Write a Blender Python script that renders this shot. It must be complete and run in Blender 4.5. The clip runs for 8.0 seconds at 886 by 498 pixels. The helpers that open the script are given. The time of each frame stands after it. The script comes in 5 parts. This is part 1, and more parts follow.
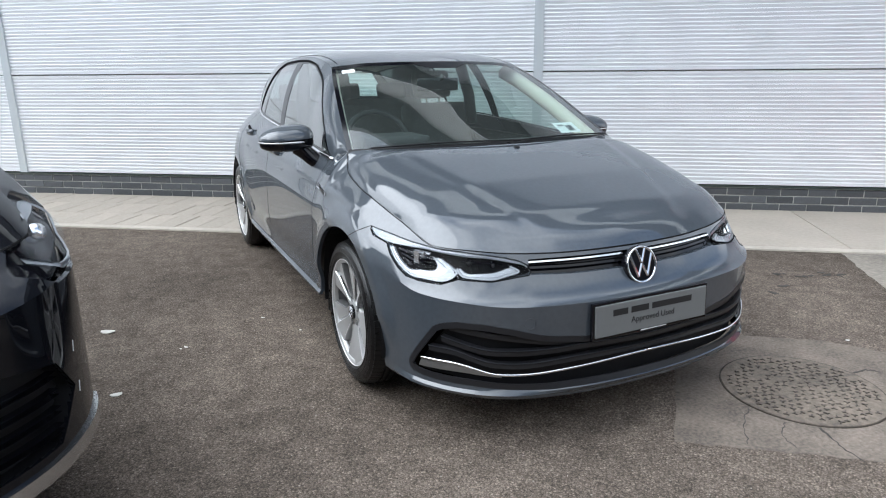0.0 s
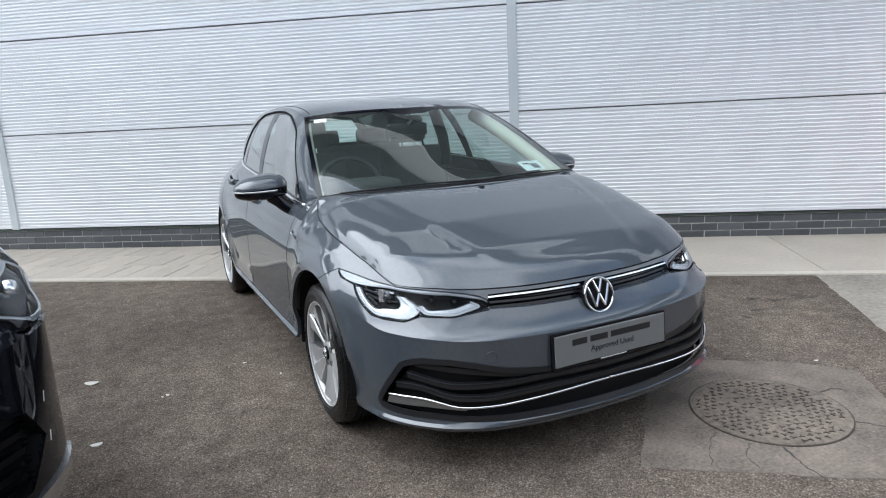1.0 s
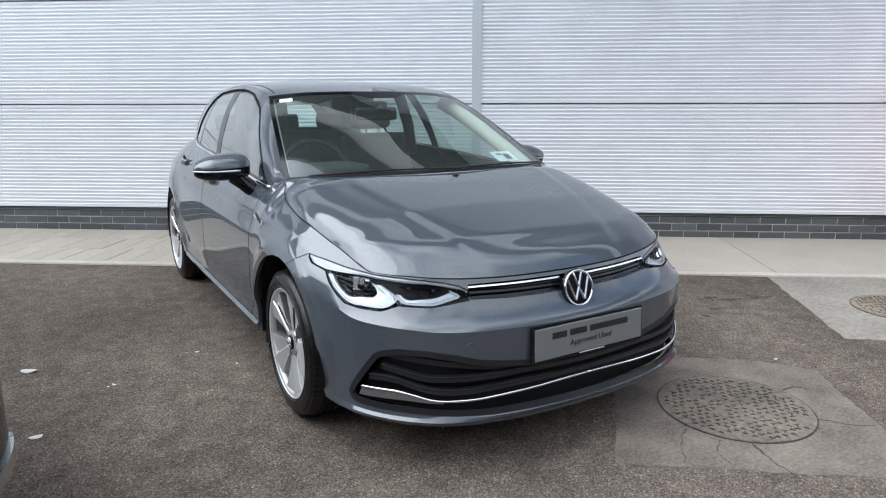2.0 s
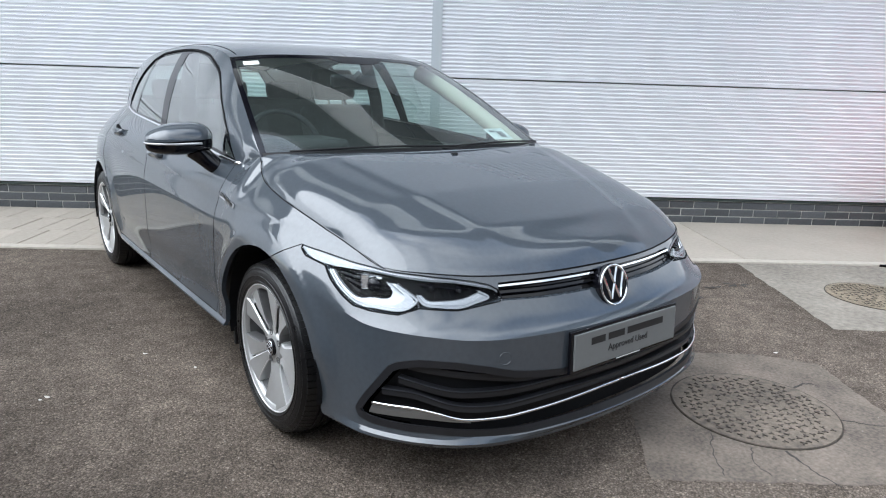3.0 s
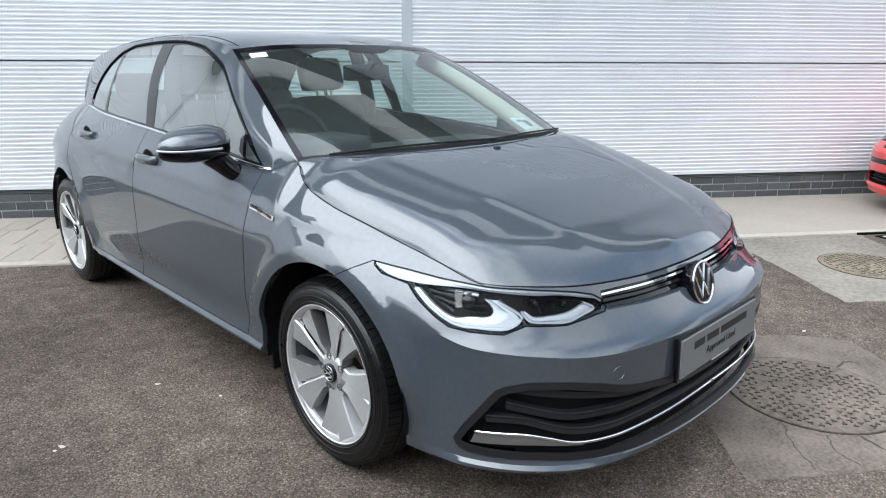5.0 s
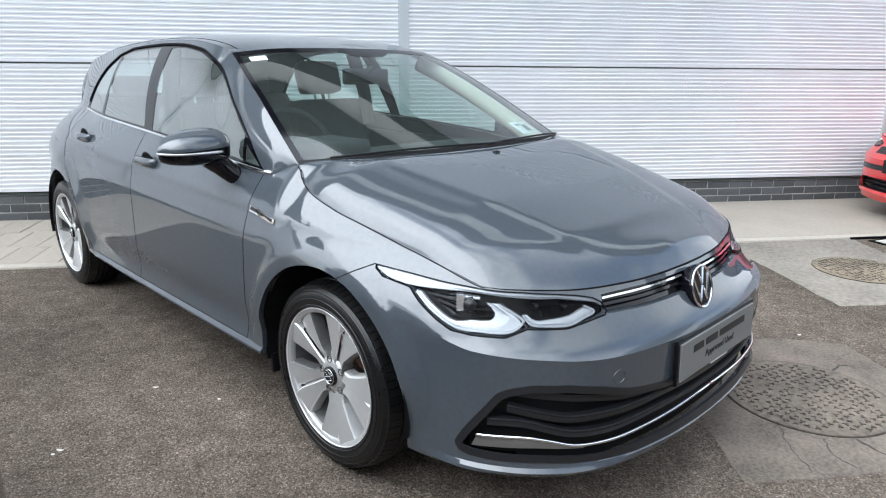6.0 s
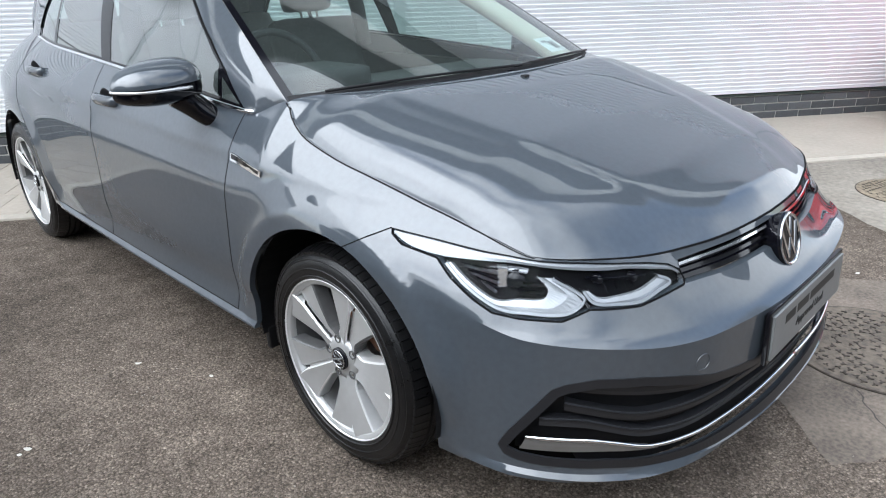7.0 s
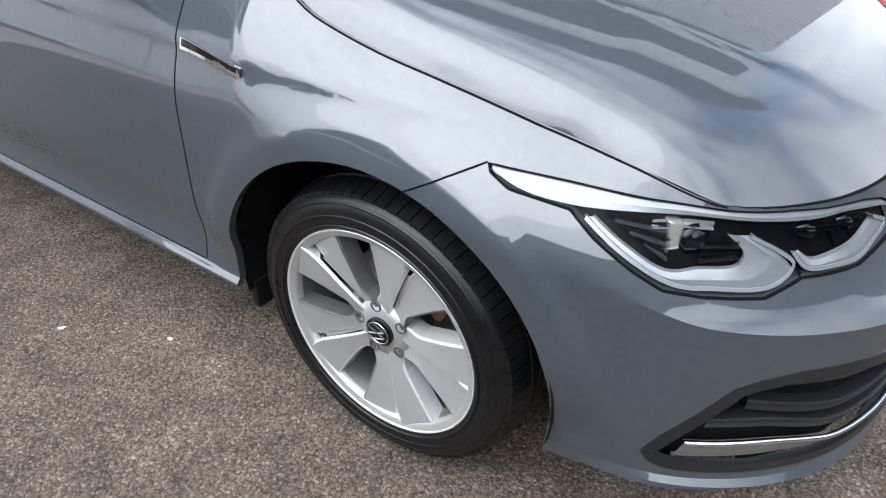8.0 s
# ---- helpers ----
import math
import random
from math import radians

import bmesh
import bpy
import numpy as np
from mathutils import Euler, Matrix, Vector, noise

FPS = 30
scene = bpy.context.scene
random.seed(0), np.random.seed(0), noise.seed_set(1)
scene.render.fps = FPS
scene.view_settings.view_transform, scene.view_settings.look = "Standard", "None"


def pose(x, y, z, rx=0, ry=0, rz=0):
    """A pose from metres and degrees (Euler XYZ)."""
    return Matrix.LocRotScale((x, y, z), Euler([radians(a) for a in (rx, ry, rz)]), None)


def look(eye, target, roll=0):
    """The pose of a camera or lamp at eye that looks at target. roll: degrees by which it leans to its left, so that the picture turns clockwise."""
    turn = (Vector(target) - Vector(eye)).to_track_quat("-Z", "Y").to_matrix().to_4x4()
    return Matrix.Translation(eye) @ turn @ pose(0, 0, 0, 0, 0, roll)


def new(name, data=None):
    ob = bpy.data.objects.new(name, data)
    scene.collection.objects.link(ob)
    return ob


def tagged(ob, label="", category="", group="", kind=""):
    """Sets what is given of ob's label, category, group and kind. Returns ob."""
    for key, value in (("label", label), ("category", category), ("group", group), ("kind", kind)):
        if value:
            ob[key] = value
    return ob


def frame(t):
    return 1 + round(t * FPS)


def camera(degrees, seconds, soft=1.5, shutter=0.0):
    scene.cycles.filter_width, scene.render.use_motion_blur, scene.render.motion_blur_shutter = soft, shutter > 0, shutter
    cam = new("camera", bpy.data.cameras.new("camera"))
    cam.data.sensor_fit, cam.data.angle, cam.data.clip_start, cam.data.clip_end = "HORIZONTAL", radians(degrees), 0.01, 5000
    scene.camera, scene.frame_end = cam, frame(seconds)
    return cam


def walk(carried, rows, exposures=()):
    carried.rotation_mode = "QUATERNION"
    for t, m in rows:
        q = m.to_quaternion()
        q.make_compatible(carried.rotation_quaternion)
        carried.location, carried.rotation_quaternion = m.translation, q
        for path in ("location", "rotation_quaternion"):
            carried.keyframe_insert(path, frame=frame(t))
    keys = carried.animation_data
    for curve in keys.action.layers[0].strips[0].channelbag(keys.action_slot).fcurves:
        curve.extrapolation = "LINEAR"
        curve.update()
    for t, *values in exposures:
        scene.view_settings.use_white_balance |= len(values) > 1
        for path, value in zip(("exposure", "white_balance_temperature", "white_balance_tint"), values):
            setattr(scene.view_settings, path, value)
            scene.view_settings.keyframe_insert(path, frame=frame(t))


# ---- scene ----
cam = camera(67.6, 8.0, soft=1.1)
PATH = [
    (0, (-1.672, -2.6, 1.334), (-0.831, -0.864, 0.805), -0.5),
    (0.5, (-1.653, -2.663, 1.334), (-0.77, -0.926, 0.884), -0.9),
    (1, (-1.589, -2.744, 1.352), (-0.731, -0.986, 0.937), -2.9),
    (1.5, (-1.588, -2.738, 1.324), (-0.744, -0.972, 0.913), -1.2),
    (2, (-1.66, -2.606, 1.309), (-0.657, -0.931, 0.875), -0.1),
    (2.2, (-1.704, -2.52, 1.302), (-0.59, -0.917, 0.865), 1.0),
    (3.5, (-1.772, -1.898, 1.258), (-0.534, -0.418, 0.730), 1.65),
    (4, (-1.924, -1.734, 1.286), (-0.575, -0.361, 0.740), 0.2),
    (4.5, (-1.952, -1.674, 1.294), (-0.614, -0.292, 0.744), 0.1),
    (6, (-1.983, -1.654, 1.297), (-0.625, -0.287, 0.762), 0.5),
    (6.5, (-1.909, -1.54, 1.269), (-0.524, -0.239, 0.646), 0.05),
    (7, (-1.757, -1.303, 1.27), (-0.443, 0.002, 0.513), -1.2),
    (7.5, (-1.708, -0.962, 1.241), (-0.376, 0.244, 0.363), 1.8),
    (8, (-1.591, -0.663, 1.195), (-0.238, 0.275, 0.059), 0.4),
]
walk(cam, [(t, look(eye, target, roll)) for t, eye, target, roll in PATH], exposures=[(0, 0.24, 5900, 8), (1, 0.10, 5880, 8), (2, 0.15, 5880, 8), (5, 0.36, 5880, 7), (7, 0.45, 5900, 8), (8, 0.52, 6040, 10)])

# ---- light ----
world = bpy.data.worlds.new("world")
scene.world = world
world.use_nodes = True
wn = world.node_tree.nodes
sky = wn.new("ShaderNodeTexSky")
sky.sky_type, sky.sun_disc = "NISHITA", False
SUN_EL, SUN_AZ = 52, 290
sky.sun_elevation, sky.sun_rotation = radians(SUN_EL), radians(SUN_AZ)
sky.dust_density = 1.2
wl = world.node_tree.links
wc, cloud, cover, blend = wn.new("ShaderNodeTexCoord"), wn.new("ShaderNodeTexNoise"), wn.new("ShaderNodeValToRGB"), wn.new("ShaderNodeMix")
cloud.inputs["Scale"].default_value, cloud.inputs["Detail"].default_value, cloud.inputs["Roughness"].default_value = 1.7, 8, 0.5
cover.color_ramp.elements[0].position, cover.color_ramp.elements[1].position = 0.42, 0.60
blend.data_type = "RGBA"
az, el = radians(SUN_AZ), radians(SUN_EL)
SUN_WAY = Vector((math.sin(az) * math.cos(el), math.cos(az) * math.cos(el), math.sin(el)))
# Clouds thicken and brighten towards the sun
facing, lift, glow, bright = wn.new("ShaderNodeVectorMath"), wn.new("ShaderNodeMath"), wn.new("ShaderNodeMath"), wn.new("ShaderNodeMath")
facing.operation, lift.operation, glow.operation, bright.operation = "DOT_PRODUCT", "MULTIPLY_ADD", "POWER", "MULTIPLY_ADD"
facing.inputs[1].default_value = SUN_WAY
lift.inputs[1].default_value = 0.17
lift.use_clamp = glow.use_clamp = True
glow.inputs[1].default_value = 2
bright.inputs[1].default_value, bright.inputs[2].default_value = 15.0, 6.4
wl.new(wc.outputs["Generated"], cloud.inputs["Vector"])
wl.new(wc.outputs["Generated"], facing.inputs[0])
wl.new(facing.outputs["Value"], lift.inputs[0])
wl.new(cloud.outputs["Fac"], lift.inputs[2])
wl.new(lift.outputs[0], cover.inputs[0])
wl.new(facing.outputs["Value"], glow.inputs[0])
wl.new(glow.outputs[0], bright.inputs[0])
core, total = wn.new("ShaderNodeMath"), wn.new("ShaderNodeMath")
core.operation, total.operation = "POWER", "MULTIPLY_ADD"
core.use_clamp = True
core.inputs[1].default_value, total.inputs[1].default_value = 8, 3.0
wl.new(facing.outputs["Value"], core.inputs[0])
wl.new(core.outputs[0], total.inputs[0])
wl.new(bright.outputs[0], total.inputs[2])
wl.new(total.outputs[0], blend.inputs[7])
wl.new(cover.outputs[0], blend.inputs[0])
wl.new(sky.outputs[0], blend.inputs[6])
wl.new(blend.outputs[2], wn["Background"].inputs["Color"])
wn["Background"].inputs["Strength"].default_value = 0.19
sun_data = bpy.data.lights.new("sun", "SUN")
sun_data.energy, sun_data.angle, sun_data.color = 0.8, radians(60), (1.0, 0.97, 0.93)
sun = new("sun", sun_data)
sun.matrix_world = look(SUN_WAY * 30, (0, 0, 0))


# ---- materials ----
def mat(name, colour, rough=0.5, metal=0.0, coat=0.0, vary=0.0, scale=20.0, bump=0.0, bscale=200.0, spec=0.5, emit=None, rvary=0.0, island=0.0):
    """A principled material with two scales of colour variation and a fine relief."""
    m = bpy.data.materials.new(name)
    m.use_nodes = True
    n, l = m.node_tree.nodes, m.node_tree.links
    p = n["Principled BSDF"]
    p.inputs["Base Color"].default_value = (*colour, 1)
    p.inputs["Roughness"].default_value = rough
    p.inputs["Metallic"].default_value = metal
    p.inputs["Coat Weight"].default_value = coat
    p.inputs["Coat Roughness"].default_value = 0.03
    p.inputs["Specular IOR Level"].default_value = spec
    co = n.new("ShaderNodeTexCoord")
    if vary or rvary:
        a, b = n.new("ShaderNodeTexNoise"), n.new("ShaderNodeTexNoise")
        a.inputs["Scale"].default_value, b.inputs["Scale"].default_value = scale, scale * 0.07
        a.inputs["Detail"].default_value, b.inputs["Detail"].default_value = 6, 4
        s = n.new("ShaderNodeMath")
        s.operation = "ADD"
        l.new(co.outputs["Object"], a.inputs["Vector"])
        l.new(co.outputs["Object"], b.inputs["Vector"])
        l.new(a.outputs["Fac"], s.inputs[0])
        l.new(b.outputs["Fac"], s.inputs[1])
        r = n.new("ShaderNodeMapRange")
        r.inputs[1].default_value, r.inputs[2].default_value = 0.6, 1.4
        r.inputs[3].default_value, r.inputs[4].default_value = 1 - vary, 1 + vary
        l.new(s.outputs[0], r.inputs[0])
        last = r.outputs[0]
        if island:
            oi, mr, mm = n.new("ShaderNodeObjectInfo"), n.new("ShaderNodeMapRange"), n.new("ShaderNodeMath")
            mr.inputs[3].default_value, mr.inputs[4].default_value = 1 - island, 1 + island
            mm.operation = "MULTIPLY"
            l.new(oi.outputs["Random"], mr.inputs[0])
            l.new(mr.outputs[0], mm.inputs[0])
            l.new(last, mm.inputs[1])
            last = mm.outputs[0]
        v = n.new("ShaderNodeMix")
        v.data_type, v.blend_type = "RGBA", "MULTIPLY"
        v.inputs[0].default_value = 1
        v.inputs[6].default_value = (*colour, 1)
        l.new(last, v.inputs[7])
        l.new(v.outputs[2], p.inputs["Base Color"])
        if rvary:
            q = n.new("ShaderNodeMapRange")
            q.inputs[1].default_value, q.inputs[2].default_value = 0.6, 1.4
            q.inputs[3].default_value, q.inputs[4].default_value = rough - rvary, rough + rvary
            l.new(s.outputs[0], q.inputs[0])
            l.new(q.outputs[0], p.inputs["Roughness"])
    if bump:
        t, u = n.new("ShaderNodeTexNoise"), n.new("ShaderNodeBump")
        t.inputs["Scale"].default_value, t.inputs["Detail"].default_value = bscale, 5
        u.inputs["Strength"].default_value, u.inputs["Distance"].default_value = bump, 0.01
        l.new(co.outputs["Object"], t.inputs["Vector"])
        l.new(t.outputs["Fac"], u.inputs["Height"])
        l.new(u.outputs[0], p.inputs["Normal"])
    if emit:
        p.inputs["Emission Color"].default_value, p.inputs["Emission Strength"].default_value = (*colour, 1), emit
    return m


def glass_mat(name, tint, sheen=0.96, rough=0.0, haze=0.0, straight=0.06, power=4):
    """Thin glass: tinted see-through with a mirror sheen that grows at a slant."""
    m = bpy.data.materials.new(name)
    m.use_nodes = True
    n, l = m.node_tree.nodes, m.node_tree.links
    n.remove(n["Principled BSDF"])
    tr, gl, fr, mx = n.new("ShaderNodeBsdfTransparent"), n.new("ShaderNodeBsdfGlossy"), n.new("ShaderNodeLayerWeight"), n.new("ShaderNodeMixShader")
    # Pale film for dust, and for the sky's milky reflection painted in
    film, veil = n.new("ShaderNodeMixShader"), n.new("ShaderNodeBsdfDiffuse")
    film.inputs[0].default_value = haze
    veil.inputs[0].default_value = (0.52, 0.6, 0.565, 1)
    pw, ml = n.new("ShaderNodeMath"), n.new("ShaderNodeMath")
    pw.operation, ml.operation = "POWER", "MULTIPLY_ADD"
    pw.inputs[1].default_value = power
    ml.inputs[1].default_value, ml.inputs[2].default_value = sheen, straight
    fr.inputs[0].default_value = 0.5
    tr.inputs[0].default_value = (*tint, 1)
    gl.inputs["Roughness"].default_value = rough
    l.new(fr.outputs["Facing"], pw.inputs[0])
    l.new(pw.outputs[0], ml.inputs[0])
    l.new(ml.outputs[0], mx.inputs[0])
    l.new(tr.outputs[0], film.inputs[1])
    l.new(veil.outputs[0], film.inputs[2])
    l.new(film.outputs[0], mx.inputs[1])
    l.new(gl.outputs[0], mx.inputs[2])
    l.new(mx.outputs[0], n["Material Output"].inputs["Surface"])
    return m


def asphalt_mat():
    """Brown-grey bound stones of two sizes, with paler and darker ones among them and broad worn areas."""
    m = mat("asphalt", (0.09, 0.08, 0.07), 0.95, spec=0.1)
    n, l = m.node_tree.nodes, m.node_tree.links
    p = n["Principled BSDF"]
    co = n.new("ShaderNodeTexCoord")
    warp, add = n.new("ShaderNodeTexNoise"), n.new("ShaderNodeMix")
    warp.inputs["Scale"].default_value = 60
    add.data_type, add.blend_type = "RGBA", "LINEAR_LIGHT"
    add.inputs[0].default_value = 0.006
    l.new(co.outputs["Object"], warp.inputs["Vector"])
    l.new(co.outputs["Object"], add.inputs[6])
    l.new(warp.outputs["Color"], add.inputs[7])

    def stones(scale, marks):
        v, s, r = n.new("ShaderNodeTexVoronoi"), n.new("ShaderNodeSeparateColor"), n.new("ShaderNodeValToRGB")
        v.inputs["Scale"].default_value = scale
        l.new(add.outputs[2], v.inputs["Vector"])
        l.new(v.outputs["Color"], s.inputs[0])
        l.new(s.outputs[0], r.inputs[0])
        e = r.color_ramp.elements
        for k, (at, c) in enumerate(marks):
            q = e[k] if k < 2 else e.new(at)
            q.position, q.color = at, (c[0] * 1.05, c[1] * 1.01, c[2] * 1.05, 1)
        return v, r

    big, bigc = stones(150, [(0.0, (0.063, 0.054, 0.042)), (1.0, (0.35, 0.305, 0.240)), (0.45, (0.130, 0.1125, 0.0885)), (0.90, (0.200, 0.173, 0.136))])
    fine, finec = stones(330, [(0.0, (0.062, 0.0515, 0.040)), (1.0, (0.27, 0.228, 0.178)), (0.6, (0.15, 0.1265, 0.098))])
    mixc = n.new("ShaderNodeMix")
    mixc.data_type = "RGBA"
    mixc.inputs[0].default_value = 0.42
    l.new(bigc.outputs[0], mixc.inputs[6])
    l.new(finec.outputs[0], mixc.inputs[7])

    def ranged(src, a, b, c, d):
        r = n.new("ShaderNodeMapRange")
        for k, x in enumerate((a, b, c, d)):
            r.inputs[k + 1].default_value = x
        l.new(src, r.inputs[0])
        return r.outputs[0]

    def noise(scale, detail):
        t = n.new("ShaderNodeTexNoise")
        t.inputs["Scale"].default_value, t.inputs["Detail"].default_value = scale, detail
        l.new(co.outputs["Object"], t.inputs["Vector"])
        return t.outputs["Fac"]

    def times(a, b):
        t = n.new("ShaderNodeMath")
        t.operation = "MULTIPLY"
        l.new(a, t.inputs[0])
        l.new(b, t.inputs[1])
        return t.outputs[0]

    f = times(ranged(noise(0.8, 5), 0.3, 0.7, 0.66, 1.22), ranged(noise(9, 5), 0.3, 0.7, 0.78, 1.22))
    # Darker between the stones: binder, with shade of the gaps painted in
    f = times(f, ranged(big.outputs["Distance"], 0.35, 0.75, 1.1, 0.6))
    mx = n.new("ShaderNodeMix")
    mx.data_type, mx.blend_type = "RGBA", "MULTIPLY"
    mx.inputs[0].default_value = 1
    l.new(mixc.outputs[2], mx.inputs[6])
    l.new(f, mx.inputs[7])
    l.new(mx.outputs[2], p.inputs["Base Color"])
    bu = n.new("ShaderNodeBump")
    bu.inputs["Strength"].default_value, bu.inputs["Distance"].default_value = 0.9, 0.004
    l.new(big.outputs["Distance"], bu.inputs["Height"])
    bu.invert = True
    l.new(bu.outputs[0], p.inputs["Normal"])
    return m


def paint_mat(name, colour, flake=0.12):
    m = mat(name, colour, 0.6, 0.06, coat=1.0, vary=flake, scale=900, spec=0.15)
    m.node_tree.nodes["Principled BSDF"].inputs["Coat IOR"].default_value = 1.75
    m.node_tree.nodes["Principled BSDF"].inputs["Coat Roughness"].default_value = 0.008
    return m


ASPHALT = asphalt_mat()
PAINT = paint_mat("grey_metallic_paint", (0.053, 0.063, 0.075))
BLACKPAINT = paint_mat("black_paint", (0.0022, 0.0028, 0.005), 0.05)
BLACKPAINT.node_tree.nodes["Principled BSDF"].inputs["Coat IOR"].default_value = 1.38
BLACKPAINT.node_tree.nodes["Principled BSDF"].inputs["Specular IOR Level"].default_value = 0.05
REDPAINT = mat("red_paint", (0.62, 0.012, 0.012), 0.35, coat=1.0, vary=0.04, scale=60)
CHROME = mat("chrome", (0.82, 0.83, 0.85), 0.08, 1.0)
SATIN = mat("satin_chrome", (0.6, 0.61, 0.62), 0.25, 1.0)
GLOSSBLACK = mat("gloss_black_plastic", (0.004, 0.004, 0.006), 0.08, spec=0.4)
BLACKPLASTIC = mat("grained_black_plastic", (0.007, 0.007, 0.008), 0.5, spec=0.3, vary=0.15, scale=60, bump=0.1, bscale=900)
# Near-black for seals and edges, and for painted shade in gaps and hollows
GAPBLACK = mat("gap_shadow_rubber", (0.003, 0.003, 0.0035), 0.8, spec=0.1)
RUBBER = mat("tyre_rubber", (0.007, 0.007, 0.0075), 0.34, spec=0.4, vary=0.5, scale=30, bump=0.15, bscale=300, rvary=0.12)
ALLOY = mat("silver_alloy", (0.50, 0.50, 0.495), 0.45, 0.55, vary=0.05, scale=40)
ALLOYCUT = mat("diamond_cut_alloy", (0.86, 0.86, 0.86), 0.3, 0.55, vary=0.04, scale=60)
BRAKE = mat("brake_steel", (0.35, 0.33, 0.31), 0.4, 1.0, vary=0.2, scale=80)
RUST = mat("rusty_caliper", (0.16, 0.07, 0.035), 0.7, 0.3, vary=0.4, scale=60)
LAMPCLEAR = mat("lamp_clear_reflector", (0.85, 0.87, 0.9), 0.12, 0.85)
DRL = mat("white_light_guide", (0.25, 0.265, 0.28), 0.3, 0.35, coat=0.4, vary=0.1, scale=90)
SLATGREY = mat("dark_grey_slat_plastic", (0.014, 0.0145, 0.017), 0.36, vary=0.1, scale=50)
LIMB = mat("silver_lamp_bezel", (0.34, 0.355, 0.37), 0.22, 0.6, vary=0.1, scale=60)
BLADEGREY = mat("satin_grey_blade", (0.30, 0.30, 0.295), 0.35, 0.75, vary=0.08, scale=40)
DARKEDGE = mat("dark_satin_edge", (0.16, 0.165, 0.18), 0.3, 0.8)
LAMPBLACK = mat("lamp_black_inner", (0.003, 0.003, 0.004), 0.45, spec=0.08, vary=0.1, scale=50)
GLASS = glass_mat("car_glass", (0.78, 0.92, 0.88), haze=0.035, straight=0.10)
SIDEGLASS = glass_mat("veiled_side_glass", (0.80, 0.92, 0.88), haze=0.10, straight=0.20, power=3)
CLEAR = glass_mat("clear_lamp_cover", (0.95, 0.96, 0.97), 0.15, straight=0.005)
# Silver darkened so the wheel's openings read as shaded
BARREL = mat("shaded_rim_silver", (0.15, 0.15, 0.15), 0.45, 0.5, vary=0.2, scale=40)
TRIMDARK = mat("dark_cabin_trim", (0.03, 0.03, 0.032), 0.7, vary=0.15, scale=40, bump=0.1, bscale=700)
FABRIC = mat("grey_seat_fabric", (0.10, 0.10, 0.10), 0.9, vary=0.2, scale=90, bump=0.06, bscale=300)
HEADLINER = mat("light_headliner", (0.60, 0.55, 0.47), 0.95, vary=0.05, scale=60)
PLATE = mat("plate_silver_grey", (0.19, 0.197, 0.197), 0.35, 0.2, vary=0.04, scale=50)
INK = mat("dark_ink", (0.012, 0.012, 0.013), 0.5)
WHITE = mat("white_print", (0.75, 0.76, 0.76), 0.4, vary=0.05, scale=30)
AMBERLESS = mat("clear_indicator", (0.7, 0.7, 0.7), 0.15, 0.6)
CLAD = mat("white_coated_steel", (0.85, 0.862, 0.88), 0.42, 0.32, vary=0.05, scale=5, rvary=0.06)
ROOFLIGHT = bpy.data.materials.new("milky_rooflight")
ROOFLIGHT.use_nodes = True
rl = ROOFLIGHT.node_tree.nodes
rl.remove(rl["Principled BSDF"])
rl.new("ShaderNodeBsdfTranslucent").inputs["Color"].default_value = (0.60, 0.60, 0.58, 1)
ROOFLIGHT.node_tree.links.new(rl["Translucent BSDF"].outputs[0], rl["Material Output"].inputs["Surface"])
CLADTRIM = mat("pale_steel_trim", (0.62, 0.66, 0.68), 0.35, 0.3, vary=0.04, scale=6)
FASCIA = mat("dark_grey_fascia", (0.05, 0.055, 0.06), 0.4, 0.2, vary=0.1, scale=4)
DRIP = mat("dark_drip_flashing", (0.05, 0.07, 0.06), 0.5, 0.2, vary=0.2, scale=9)
BRICK = mat("blue_grey_brick", (0.085, 0.09, 0.095), 0.75, vary=0.25, scale=45, bump=0.35, bscale=160, island=0.25)
MORTAR = mat("pale_mortar", (0.46, 0.45, 0.42), 0.95, vary=0.2, scale=60, bump=0.3, bscale=300)
PAVER = mat("buff_concrete_paver", (0.42, 0.375, 0.315), 0.85, vary=0.12, scale=30, bump=0.25, bscale=220, island=0.06)
JOINT = mat("sandy_joint", (0.20, 0.175, 0.14), 0.95, vary=0.2, scale=80)
CONCRETE = mat("worn_concrete", (0.165, 0.136, 0.110), 0.85, vary=0.6, scale=70, bump=0.5, bscale=260)
CONCRETE_B = mat("pale_concrete", (0.255, 0.228, 0.192), 0.85, vary=0.45, scale=30, bump=0.3, bscale=260)
IRONBAR = mat("dark_recess_iron", (0.062, 0.051, 0.040), 0.7, 0.2, vary=0.7, scale=40, bump=0.3, bscale=250)
IRON = mat("worn_cast_iron", (0.160, 0.132, 0.104), 0.75, 0.1, vary=0.8, scale=40, bump=0.3, bscale=250, rvary=0.15)
IRONRUST = mat("rusty_cast_iron", (0.23, 0.19, 0.135), 0.8, 0.05, vary=0.7, scale=35, bump=0.3, bscale=250)
KERB = mat("pale_kerb_concrete", (0.48, 0.44, 0.375), 0.85, vary=0.15, scale=25, bump=0.25, bscale=260)
LITTER = mat("pale_litter", (0.62, 0.60, 0.55), 0.8, vary=0.1, scale=60)
STAIN = mat("oil_stain", (0.045, 0.040, 0.034), 0.8, vary=0.3, scale=40)


# ---- builders ----
def part(name, bm, material, parent=None, label="", smooth=False, kind="", category="", group=""):
    me = bpy.data.meshes.new(name)
    bm.to_mesh(me)
    bm.free()
    me.materials.append(material)
    if smooth:
        me.shade_smooth()
    ob = new(name, me)
    ob.parent = parent
    return tagged(ob, label, category, group, kind)


def thing(name, label, category, group="", at=None):
    ob = new(name)
    ob.empty_display_size = 0.1
    if at is not None:
        ob.matrix_world = at
    return tagged(ob, label, category, group)


